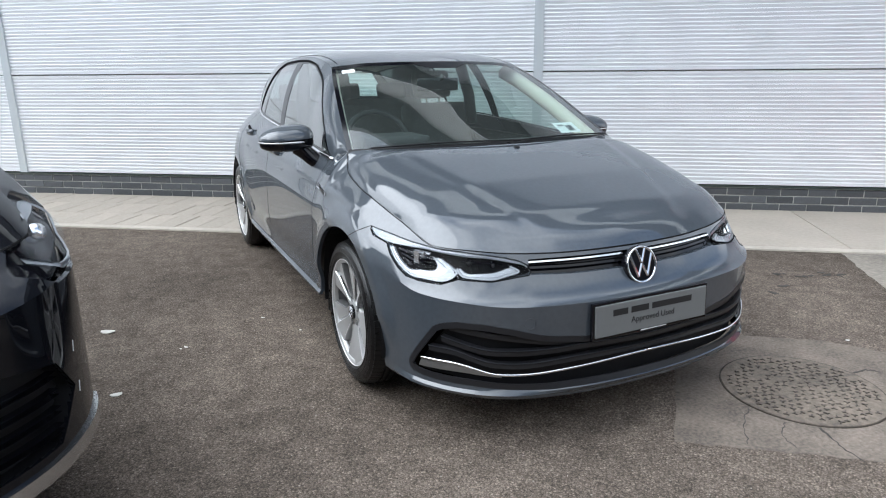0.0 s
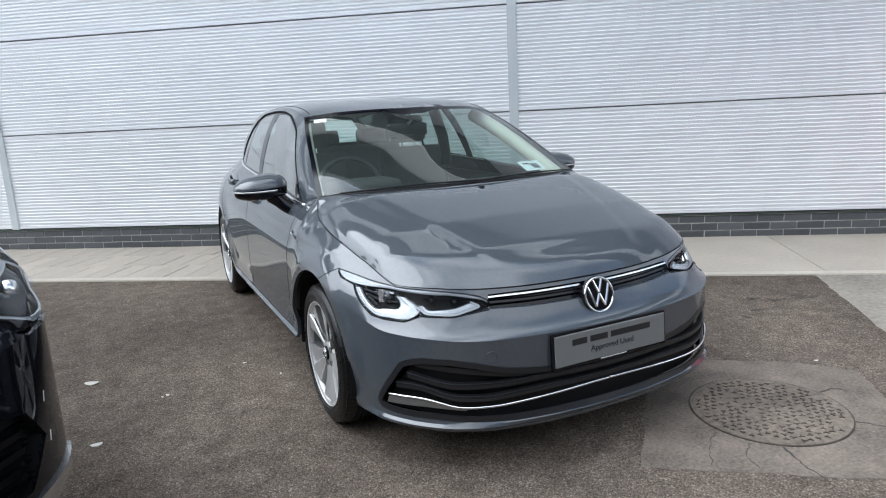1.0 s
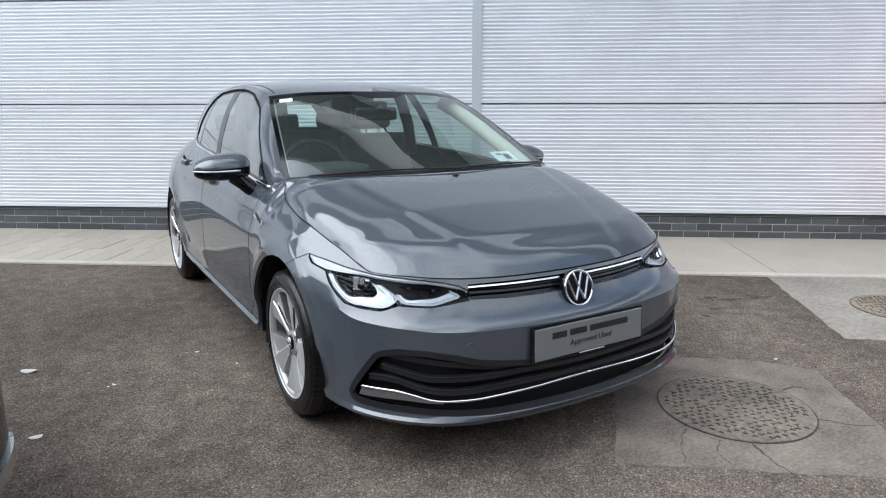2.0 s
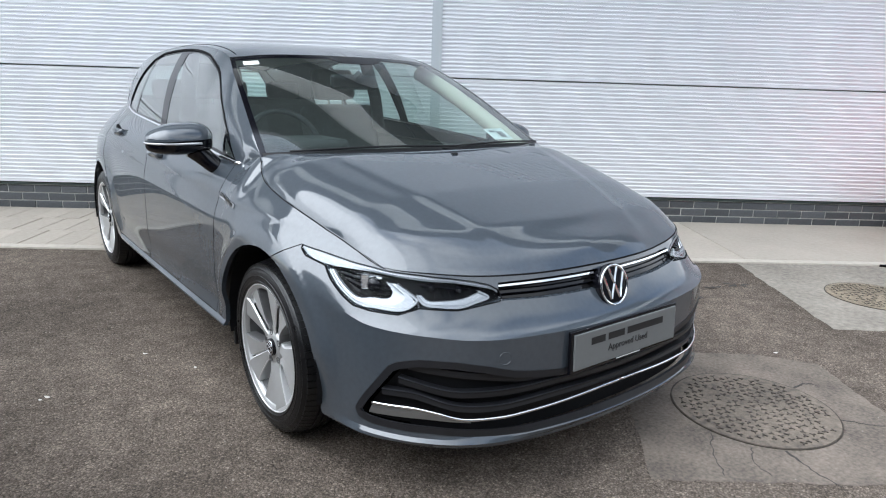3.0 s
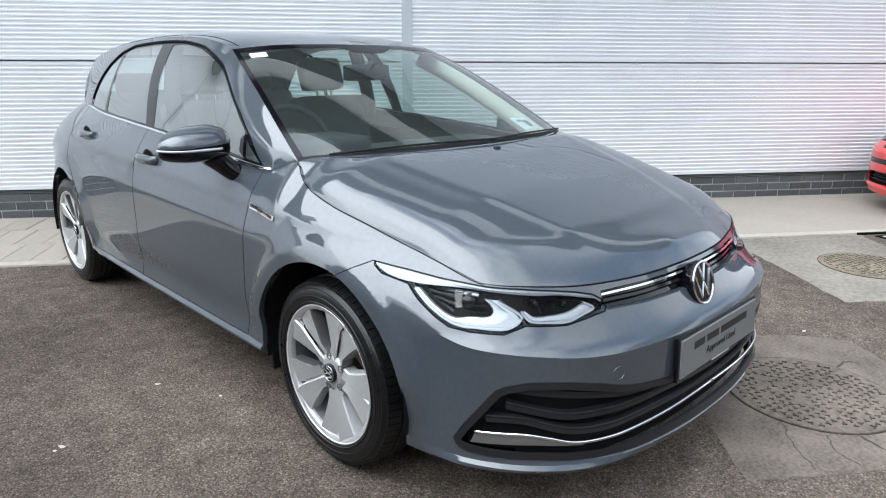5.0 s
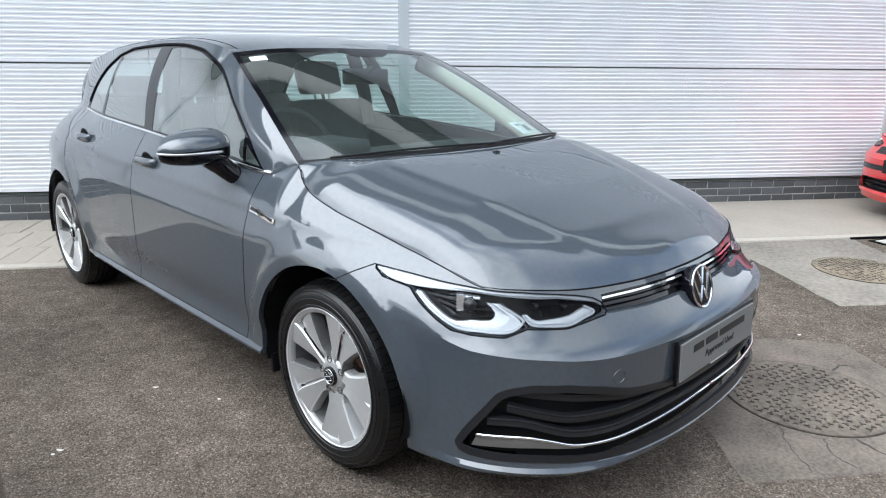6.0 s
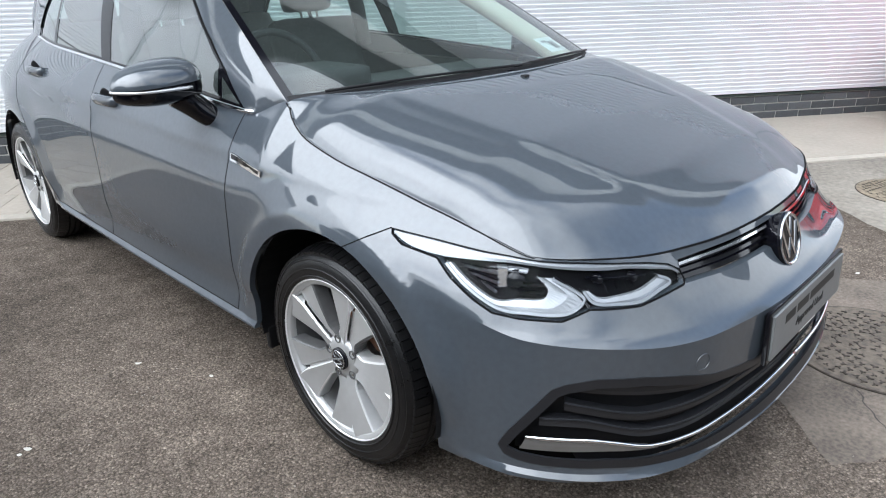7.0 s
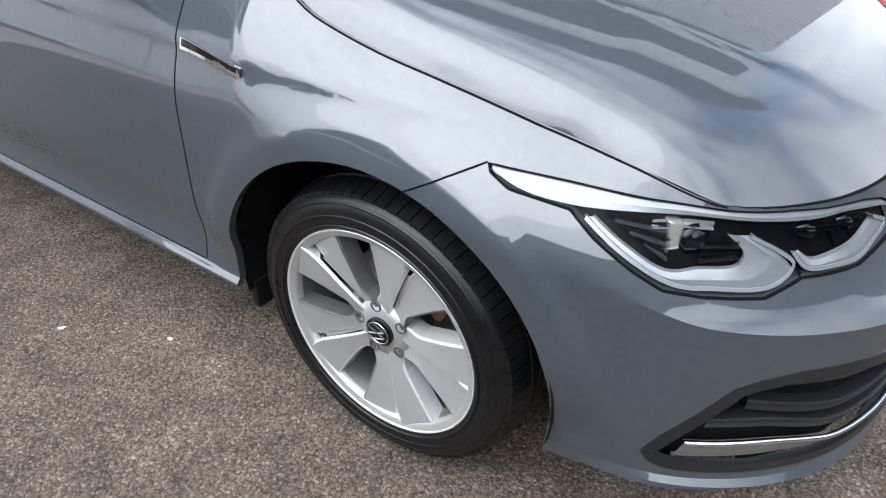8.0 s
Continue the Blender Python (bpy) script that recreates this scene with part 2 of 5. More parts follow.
def boxes(*specs, bevel=0.0, m=None):
    """One bmesh of boxes (x0, x1, y0, y1, z0, z1), bevelled."""
    bm = bmesh.new()
    for x0, x1, y0, y1, z0, z1 in specs:
        r = bmesh.ops.create_cube(bm, size=1)
        for v in r["verts"]:
            v.co = Vector(((x0 + x1) / 2 + v.co.x * (x1 - x0), (y0 + y1) / 2 + v.co.y * (y1 - y0), (z0 + z1) / 2 + v.co.z * (z1 - z0)))
    if bevel:
        bmesh.ops.bevel(bm, geom=bm.edges[:], offset=bevel, segments=2, profile=0.7, affect="EDGES")
    if m:
        bm.transform(m)
    return bm


def lathe(profile, n=48, m=None, closed=False):
    """Profile points (radius, height) turned about z."""
    bm = bmesh.new()
    rings = [[bm.verts.new((r * math.cos(2 * math.pi * k / n), r * math.sin(2 * math.pi * k / n), h)) for k in range(n)] for r, h in profile]
    pairs = list(zip(rings, rings[1:])) + ([(rings[-1], rings[0])] if closed else [])
    for a, b in pairs:
        for k in range(n):
            bm.faces.new((a[k], a[(k + 1) % n], b[(k + 1) % n], b[k]))
    bmesh.ops.recalc_face_normals(bm, faces=bm.faces[:])
    if m:
        bm.transform(m)
    return bm


def spline(points, n=12):
    """A smooth curve through points of any dimension."""
    p = np.array(points, float)
    p = np.vstack([2 * p[0] - p[1], p, 2 * p[-1] - p[-2]])
    out = []
    for i in range(1, len(p) - 2):
        for t in np.linspace(0, 1, n, endpoint=False):
            a, b, c, d = p[i - 1:i + 3]
            out.append(0.5 * (2 * b + (c - a) * t + (2 * a - 5 * b + 4 * c - d) * t * t + (3 * b - a - 3 * c + d) * t ** 3))
    return np.array(out + [p[-2]])


def dense(xs, ys, n=600):
    """Smooth values between knots with no overshoot: the finer knots and their values."""
    xs, ys = np.array(xs, float), np.array(ys, float)
    h, d = np.diff(xs), np.diff(ys) / np.diff(xs)
    m = np.zeros(len(xs))
    m[0], m[-1] = d[0], d[-1]
    for i in range(1, len(xs) - 1):
        if d[i - 1] * d[i] > 0:
            a, b = 2 * h[i] + h[i - 1], h[i] + 2 * h[i - 1]
            m[i] = (a + b) / (a / d[i - 1] + b / d[i])
    q = np.linspace(xs[0], xs[-1], n)
    i = np.clip(np.searchsorted(xs, q, side="right") - 1, 0, len(xs) - 2)
    t = (q - xs[i]) / h[i]
    v = (2 * t ** 3 - 3 * t ** 2 + 1) * ys[i] + (t ** 3 - 2 * t ** 2 + t) * h[i] * m[i] + (3 * t ** 2 - 2 * t ** 3) * ys[i + 1] + (t ** 3 - t ** 2) * h[i] * m[i + 1]
    return q, v


def tube(points, radius, n=8, flat=1.0, m=None):
    """A round bar along points."""
    bm = bmesh.new()
    pts = [Vector(p) for p in points]
    rings = []
    for i, p in enumerate(pts):
        d = (pts[min(i + 1, len(pts) - 1)] - pts[max(i - 1, 0)]).normalized()
        u = d.cross(Vector((0, 0, 1)) if abs(d.z) < 0.9 else Vector((1, 0, 0))).normalized()
        w = u.cross(d)
        r = radius(i / (len(pts) - 1)) if callable(radius) else radius
        rings.append([bm.verts.new(p + u * r * math.cos(2 * math.pi * k / n) + w * r * flat * math.sin(2 * math.pi * k / n)) for k in range(n)])
    for a, b in zip(rings, rings[1:]):
        for k in range(n):
            bm.faces.new((a[k], a[(k + 1) % n], b[(k + 1) % n], b[k]))
    bm.faces.new(rings[0][::-1])
    bm.faces.new(rings[-1])
    bmesh.ops.recalc_face_normals(bm, faces=bm.faces[:])
    if m:
        bm.transform(m)
    return bm


def slab(outline, thick, m=None, bevel=0.0):
    """A plate: outline in x, y; from z = 0 up to thick."""
    bm = bmesh.new()
    lo = [bm.verts.new((x, y, 0)) for x, y in outline]
    hi = [bm.verts.new((x, y, thick)) for x, y in outline]
    bm.faces.new(lo[::-1])
    top = bm.faces.new(hi)
    for i in range(len(lo)):
        j = (i + 1) % len(lo)
        bm.faces.new((lo[i], lo[j], hi[j], hi[i]))
    bmesh.ops.recalc_face_normals(bm, faces=bm.faces[:])
    if bevel:
        bmesh.ops.bevel(bm, geom=[e for e in bm.edges if all(v.co.z > thick / 2 for v in e.verts)], offset=bevel, segments=2, profile=0.6, affect="EDGES")
    if m:
        bm.transform(m)
    return bm


# ---- the yard ----
# The wall's own axes: u along it, v away from the yard, turned against the car's.
TURN = -35.4
YARD = pose(0, 0, 0, 0, 0, TURN)
WALL_V, KERB_V = 3.45, 1.985

bm = bmesh.new()
bmesh.ops.create_grid(bm, x_segments=8, y_segments=8, size=400)
part("ground", bm, ASPHALT, label="worn brown-grey asphalt of a car yard", kind="structure", category="ground")

# Flush pavement along the wall, with a pale kerb
bed = part("pavement", boxes((-14, 12, KERB_V + 0.09, WALL_V, -0.05, 0.006), m=YARD), JOINT, label="buff concrete paved strip along the wall", kind="structure", category="pavement")
part("kerb", boxes((-14, 12, KERB_V, KERB_V + 0.086, -0.1, 0.014), bevel=0.006, m=YARD), KERB, label="pale flush concrete kerb", kind="structure", category="kerb")

# The wall: brick plinth, ribbed steel panels, upright cover strips
WALL_TOP, WALL_END = 4.15, 6.42
wall = part("wall_back", boxes((-14, WALL_END, WALL_V + 0.09, WALL_V + 0.35, 0, WALL_TOP), m=YARD), MORTAR, label="showroom wall of white ribbed steel over a dark brick plinth", kind="structure", category="wall")
part("plinth_mortar", boxes((-14, WALL_END, WALL_V + 0.008, WALL_V + 0.088, 0, 0.222), m=YARD), MORTAR, wall)
part("drip_flashing", boxes((-14, WALL_END, WALL_V - 0.012, WALL_V + 0.088, 0.224, 0.236), m=YARD), DRIP, wall)
part("fascia", boxes((-14, WALL_END + 0.1, WALL_V - 0.12, WALL_V + 6.0, WALL_TOP + 0.004, WALL_TOP + 0.655), bevel=0.02, m=YARD), FASCIA, wall, "dark grey fascia along the roof")
# Length past u = 3 is added to shade the wall's right part
canopy = part("canopy", boxes((-9.0, 6.4, 1.60, 2.62, WALL_TOP + 0.65, WALL_TOP + 0.82), bevel=0.015, m=YARD), FASCIA, label="dark grey canopy along the showroom's eaves", kind="structure", category="canopy")
part("rooflight", boxes((-9.0, 6.4, 2.624, WALL_V - 0.124, WALL_TOP + 0.66, WALL_TOP + 0.666), m=YARD), ROOFLIGHT, canopy, "milky plastic rooflight strip")
part("end_wall", boxes((WALL_END - 0.3, WALL_END, WALL_V + 0.352, WALL_V + 6.0, 0, WALL_TOP), m=YARD), CLAD, wall)


# Unseen plain wall added behind the eye: darkens low sky and reflections
part("wall_unseen_opposite", boxes((-40, 30, -10.3, -10, 0, 5.2), bevel=0.02, m=YARD), FASCIA, label="plain dark grey wall added out of view across the yard", kind="structure", category="wall")


# Unseen wall added at the right, to dim the steel's grazing reflections
part("wall_unseen_side", boxes((16, 16.3, -9.99, -0.6, 0, 5.2), bevel=0.02, m=YARD), FASCIA, label="plain dark grey wall added out of view at the yard's end", kind="structure", category="wall")


def ribbed(u0, u1, z0, z1):
    """A steel panel with fine level ribs, folded at its foot and head."""
    bm = bmesh.new()
    n = round((z1 - z0 - 0.05) / 0.0352)
    prof = [(0.03, z0), (0.0, z0 + 0.004), (0.0, z0 + 0.03)]
    for k in range(n):
        a = z0 + 0.03 + (z1 - z0 - 0.05) * k / n
        h = (z1 - z0 - 0.05) / n
        prof += [(0.0, a + h * 0.12), (0.010, a + h * 0.22), (0.010, a + h * 0.62), (0.0, a + h * 0.78)]
    prof += [(0.0, z1 - 0.006), (0.03, z1)]
    rows = [[bm.verts.new((u, WALL_V + d, z)) for d, z in prof] for u in (u0, u1)]
    for i in range(len(prof) - 1):
        bm.faces.new((rows[0][i], rows[1][i], rows[1][i + 1], rows[0][i + 1]))
    bm.transform(YARD)
    return bm


STRIPS = [-11.4, -5.72, -0.03, 4.84]
LEVELS = [0.24, 1.29, 2.285, 3.28, WALL_TOP]
for a, b in zip([-14] + STRIPS, STRIPS + [WALL_END]):
    for z0, z1 in zip(LEVELS, LEVELS[1:]):
        part("ribbed_panel", ribbed(a + 0.03, b - 0.03, z0 + 0.004, z1 - 0.004), CLAD, wall)
for u in STRIPS:
    bm = boxes((u - 0.045, u + 0.045, WALL_V - 0.012, WALL_V + 0.08, 0.238, WALL_TOP - 0.004), bevel=0.004)
    bm.transform(YARD)
    part("cover_strip", bm, CLADTRIM, wall)


def yard_patch(name, corners, z, material, label, seed=1):
    """A concrete patch with slightly wavering edges."""
    rnd = random.Random(seed)
    pts = []
    for (x0, y0), (x1, y1) in zip(corners, corners[1:] + corners[:1]):
        for k in range(20):
            t = k / 20
            w = 0.008 if k else 0.0
            pts.append((x0 + (x1 - x0) * t + rnd.uniform(-w, w), y0 + (y1 - y0) * t + rnd.uniform(-w, w)))
    bm = slab(pts, z + 0.03)
    bm.transform(YARD @ pose(0, 0, -0.0325))
    return part(name, bm, material, label=label, kind="structure", category="pavement")


yard_patch("concrete_patch_front", [(0.62, -0.82), (1.75, -0.86), (1.76, 0.14), (1.50, 0.25), (0.80, 0.28)], 0.004, CONCRETE, "worn grey concrete round a manhole", 3)
yard_patch("concrete_patch_back", [(2.14, 0.62), (2.95, 0.56), (3.25, 1.35), (3.36, 1.98), (2.24, 1.98)], 0.004, CONCRETE_B, "pale concrete round a manhole by the kerb", 4)


def manhole(u, v, r, seed, label, iron):
    """Round iron cover in a ring, with short cross bars cast on it."""
    rnd = random.Random(seed)
    top = thing("manhole_cover", label, "manhole cover", "manhole covers", at=YARD @ pose(u, v, 0.004, 0, 0, 20))
    part("ring", lathe([(r, -0.004), (r, 0.001), (r - 0.0045, 0.001), (r - 0.005, -0.006)], 64), IRONBAR, top, smooth=False)
    part("plate", lathe([(r - 0.0065, -0.004), (r - 0.0065, 0.002), (0.0, 0.003)], 64), iron, top)
    # Dark colour of the bars stands for the recesses' dirt and shade
    bm = bmesh.new()
    step = 0.036
    k = int(r / step) + 2
    for i in range(-k, k + 1):
        for j in range(-k, k + 1):
            x, y = (i + 0.5 * (j % 2)) * step + rnd.uniform(-.003, .003), j * step * 0.87 + rnd.uniform(-.003, .003)
            if math.hypot(x, y) > r - 0.036 or rnd.random() < 0.16:
                continue
            turn = rnd.choice((0, 60)) + rnd.uniform(-16, 16)
            for arm in (0, 120, 240):
                b = bmesh.ops.create_cube(bm, size=1)["verts"]
                bmesh.ops.transform(bm, verts=b, matrix=pose(x, y, 0.0035, 0, 0, turn + arm) @ pose(0.006, 0, 0) @ Matrix.Diagonal((rnd.uniform(0.006, 0.016), rnd.uniform(0.003, 0.008), rnd.uniform(0.001, 0.004), 1)))
    part("cast_relief", bm, IRONBAR, top, kind="stuff")
    return top


def crack(line, wide, seed):
    """A thin dark crack that wanders along a line on the concrete."""
    rnd = random.Random(seed)
    pts = spline(line, 7)
    left, right = [], []
    for i, p in enumerate(pts):
        d = pts[min(i + 1, len(pts) - 1)] - pts[max(i - 1, 0)]
        q = np.array([-d[1], d[0]]) / np.linalg.norm(d)
        w = wide * rnd.uniform(0.4, 1.2) * (1 - 0.6 * i / len(pts)) / 2
        c = p + q * rnd.uniform(-0.006, 0.006)
        left.append(tuple(c + q * w))
        right.append(tuple(c - q * w))
    bm = slab(left + right[::-1], 0.001)
    bm.transform(YARD @ pose(0, 0, 0.0017))
    part("crack", bm, STAIN, label="dark crack in the worn concrete", kind="structure", category="crack")


for i, (line, wide) in enumerate(((((1.18, -0.64), (1.20, -0.74), (1.24, -0.86)), 0.010), (((0.95, -0.52), (0.90, -0.66), (0.88, -0.80)), 0.006), (((1.52, -0.40), (1.62, -0.44), (1.74, -0.45)), 0.008),
                                  (((1.50, -0.12), (1.56, -0.08), (1.62, -0.09)), 0.014), (((1.06, -0.62), (1.02, -0.72), (1.04, -0.80)), 0.005))):
    crack(line, wide, 70 + i)

manhole(1.22, -0.31, 0.325, 5, "worn round cast-iron manhole cover set in concrete", IRON)
manhole(2.80, 1.22, 0.30, 6, "rusty round manhole cover set in pale concrete", IRONRUST)


# ---- the grey hatchback ----
# Car axes are the world's: x to its left, y to its tail, front axle at y = 0.
class Shape:
    """The car's lower body as a sheet over (a, z): a runs round the plan from the nose's middle, z up."""

    def __init__(self, plan, knots):
        p = spline(plan, 24)
        d = np.r_[0, np.cumsum(np.hypot(*np.diff(p, axis=0).T))]
        self.d, self.p = d, p
        t = np.gradient(p, d, axis=0)
        t /= np.linalg.norm(t, axis=1)[:, None]
        self.n = np.stack([t[:, 1], -t[:, 0]], 1)
        self.length = d[-1]
        self.side = [i for i in range(len(p)) if 0.72 < p[i, 0] and p[i, 1] < 3.0]
        ks = [(self.at_s(k[1]) if k[0] == "s" else self.at_y(k[1]) if k[0] == "y" else self.length, *k[2:]) for k in knots]
        ks = np.array(ks)
        fine = [dense(ks[:, 0], ks[:, c]) for c in range(1, ks.shape[1])]
        self.k = np.stack([fine[0][0]] + [f[1] for f in fine], 1)

    def at_s(self, s):
        """Where round the nose the half-width s is reached."""
        n = int(np.argmax(self.p[:, 1] > -0.3))
        return float(np.interp(s, self.p[:n, 0], self.d[:n]))

    def at_y(self, y):
        return float(np.interp(y, self.p[self.side, 1], self.d[self.side]))

    def key(self, a, col):
        return float(np.interp(abs(a), self.k[:, 0], self.k[:, col]))

    def top(self, a):
        return self.key(a, 1)

    def low(self, a):
        return self.key(a, 5)

    def inset(self, a, z, y):
        zt, i0, hh, pw = (self.key(a, c) for c in (1, 2, 3, 4))
        h = max(0.0, zt - z)
        ins = i0 * (max(0.0, 1 - h / hh)) ** pw
        side = min(1.0, max(0.0, (y + 0.45) / 0.3)) * min(1.0, max(0.0, (3.0 - y) / 0.3))
        ins += 0.028 * max(0.0, (0.27 - z) / 0.08) ** 2 * (0.35 + 0.65 * side)
        door = min(1.0, max(0.0, (y - 0.30) / 0.06)) * min(1.0, max(0.0, (2.2 - y) / 0.08))
        ins -= 0.012 * min(1.0, max(0.0, (0.305 - z) / 0.012)) * door
        ins += 0.012 * math.exp(-((z - 0.37) / 0.06) ** 2) * door
        front = min(1.0, max(0.0, (-0.40 - y) / 0.15))
        ins -= 0.016 * math.exp(-((z - 0.226) / 0.010) ** 2) * front
        zc = 0.795 + 0.028 * y
        if z < zc:
            ins += 0.013 * (1 - math.exp(-(zc - z) / 0.02)) * math.exp(-(zc - z) / 0.11) * side
        for yc in (0.0, self.wheelbase):
            r = math.hypot(y - yc, z - 0.315)
            f = min(1.0, max(0.0, (0.468 - r) / 0.045))
            up = max(0.0, (z - 0.315) / max(r, 0.01)) ** 2
            roll = min(1.0, max(0.0, (0.60 - r) / 0.165)) ** 2 * up
            low = min(1.0, max(0.0, (z - 0.29) / 0.14))
            ins -= self.flare * max(f * f * (3 - 2 * f), roll) * low
        return ins

    wheelbase, flare = 2.63, 0.020

    def __call__(self, a, z, off=0.0):
        b = abs(a)
        x, y = np.interp(b, self.d, self.p[:, 0]), np.interp(b, self.d, self.p[:, 1])
        nx, ny = np.interp(b, self.d, self.n[:, 0]), np.interp(b, self.d, self.n[:, 1])
        i = self.inset(a, z, y) - off
        return Vector(((x - nx * i) * (1 if a >= 0 else -1), y - ny * i, z))


class Patch:
    """A sheet over (u, v) in 0..1 stretched between four edge curves."""

    def __init__(self, front, back, middle, edge, extra=None):
        self.c = [spline(c, 16) for c in (front, back, middle, edge)]
        self.d = [np.r_[0, np.cumsum(np.linalg.norm(np.diff(c, axis=0), axis=1))] for c in self.c]
        self.extra = extra

    def on(self, i, t):
        c, d = self.c[i], self.d[i]
        return np.array([np.interp(t * d[-1], d, c[:, k]) for k in range(3)])

    def base(self, u, v):
        w = abs(u)
        f, b, m, e = self.on(0, w), self.on(1, w), self.on(2, v), self.on(3, v)
        f0, f1, b0, b1 = self.c[0][0], self.c[0][-1], self.c[1][0], self.c[1][-1]
        p = (1 - v) * f + v * b + (1 - w) * m + w * e - ((1 - w) * (1 - v) * f0 + w * (1 - v) * f1 + (1 - w) * v * b0 + w * v * b1)
        if self.extra:
            p = p + self.extra(w, v, p)
        return Vector((p[0] * (1 if u >= 0 else -1), p[1], p[2]))

    def __call__(self, u, v, off=0.0):
        p = self.base(u, v)
        if off:
            e = 1e-3
            n = (self.base(u + e, v) - self.base(u - e, v)).cross(self.base(u, v + e) - self.base(u, v - e))
            if n.z < 0:
                n = -n
            p = p + n.normalized() * off
        return p


def flat_grid(us, rows):
    """A flat sheet: columns at us, rows(u) gives the other coordinate."""
    bm = bmesh.new()
    grid = [[bm.verts.new((u, v, 0)) for v in rows(u)] for u in us]
    for a, b in zip(grid, grid[1:]):
        for j in range(len(a) - 1):
            bm.faces.new((a[j], b[j], b[j + 1], a[j + 1]))
    return bm


def inside(p, poly):
    x, y, hit = p[0], p[1], False
    for (x0, y0), (x1, y1) in zip(poly, poly[1:] + poly[:1]):
        if (y0 > y) != (y1 > y) and x < (x1 - x0) * (y - y0) / (y1 - y0) + x0:
            hit = not hit
    return hit


def carve(bm, poly):
    """Cuts the outline into the flat sheet and takes the piece within it out of bm. Returns the piece."""
    poly = [tuple(p) for p in poly]
    x_lo, x_hi = min(p[0] for p in poly) - 0.07, max(p[0] for p in poly) + 0.07
    y_lo, y_hi = min(p[1] for p in poly) - 0.07, max(p[1] for p in poly) + 0.07
    work = bm.copy()
    close = [f.verts[0].co.x > x_lo and f.verts[0].co.x < x_hi and f.verts[0].co.y > y_lo and f.verts[0].co.y < y_hi for f in bm.faces]
    bmesh.ops.delete(bm, geom=[f for f, c in zip(bm.faces, close) if c], context="FACES")
    bmesh.ops.delete(work, geom=[f for f, c in zip(work.faces, close) if not c], context="FACES")
    for (x0, y0), (x1, y1) in zip(poly, poly[1:] + poly[:1]):
        lx, hx, ly, hy = min(x0, x1) - 1e-4, max(x0, x1) + 1e-4, min(y0, y1) - 1e-4, max(y0, y1) + 1e-4
        near = []
        for f in work.faces:
            xs, ys = [v.co.x for v in f.verts], [v.co.y for v in f.verts]
            if max(xs) >= lx and min(xs) <= hx and max(ys) >= ly and min(ys) <= hy:
                near.append(f)
        if not near:
            continue
        geom = near + list({e for f in near for e in f.edges}) + list({v for f in near for v in f.verts})
        bmesh.ops.bisect_plane(work, geom=geom, dist=1e-5, plane_co=(x0, y0, 0), plane_no=(y1 - y0, x0 - x1, 0))
    flags = [inside(f.calc_center_median(), poly) for f in work.faces]
    out = work.copy()
    bmesh.ops.delete(out, geom=[f for f, c in zip(out.faces, flags) if not c], context="FACES")
    bmesh.ops.delete(work, geom=[f for f, c in zip(work.faces, flags) if c], context="FACES")
    back = bpy.data.meshes.new("flat")
    work.to_mesh(back)
    work.free()
    bm.from_mesh(back)
    bpy.data.meshes.remove(back)
    bmesh.ops.remove_doubles(bm, verts=bm.verts[:], dist=1e-6)
    return out


def wrap(bm, shape, off=0.0, thick=0.0):
    """Lays a flat piece onto a shape; thick folds its rim inward."""
    for f in bm.faces:
        f.smooth = True
    rim = [e for e in bm.edges if e.is_boundary]
    if thick:
        new_geo = bmesh.ops.extrude_edge_only(bm, edges=rim)["geom"]
        low = {v for v in new_geo if isinstance(v, bmesh.types.BMVert)}
    else:
        low = set()
    for v in bm.verts:
        a, z = v.co.x, v.co.y
        v.co = shape(a, z, off - (thick if v in low else 0.0))
    bmesh.ops.recalc_face_normals(bm, faces=bm.faces[:])
    inner = Vector((0, 1.3, 0.55))
    if sum(f.calc_area() * f.normal.dot(f.calc_center_median() - inner) for f in bm.faces) < 0:
        bmesh.ops.reverse_faces(bm, faces=bm.faces[:])
    for e in bm.edges:
        if len(e.link_faces) == 2 and e.calc_face_angle() > radians(24):
            e.smooth = False
    if thick:
        for e in bm.edges:
            if sum(1 for v in e.verts if v in low) == 0 and any(any(w in low for w in f.verts) for f in e.link_faces):
                e.smooth = False
    return bm


def ribbon(line, width, shape, off=0.0008, n=0.012, taper=False):
    """A narrow strip that follows a line on a shape, with its own small thickness."""
    pts = [np.array(line[0], float)]
    for a, b in zip(line, line[1:]):
        a, b = np.array(a, float), np.array(b, float)
        k = max(1, int(np.linalg.norm(b - a) / n))
        pts += [a + (b - a) * (i + 1) / k for i in range(k)]
    bm = bmesh.new()
    rows = []
    for i, p in enumerate(pts):
        d = pts[min(i + 1, len(pts) - 1)] - pts[max(i - 1, 0)]
        q = np.array([-d[1], d[0]]) / (np.linalg.norm(d) or 1)
        w = width(i / (len(pts) - 1)) if callable(width) else width
        rows.append([bm.verts.new(shape(*(p + q * w / 2), -0.004)), bm.verts.new(shape(*(p + q * w / 2), off)), bm.verts.new(shape(*(p - q * w / 2), off)), bm.verts.new(shape(*(p - q * w / 2), -0.004))])
    for a, b in zip(rows, rows[1:]):
        for j in range(3):
            bm.faces.new((a[j], a[j + 1], b[j + 1], b[j]))
    bmesh.ops.recalc_face_normals(bm, faces=bm.faces[:])
    return bm


def arc(cx, cy, r, a0, a1, n):
    return [(cx + r * math.cos(radians(a0 + (a1 - a0) * k / n)), cy + r * math.sin(radians(a0 + (a1 - a0) * k / n))) for k in range(n + 1)]


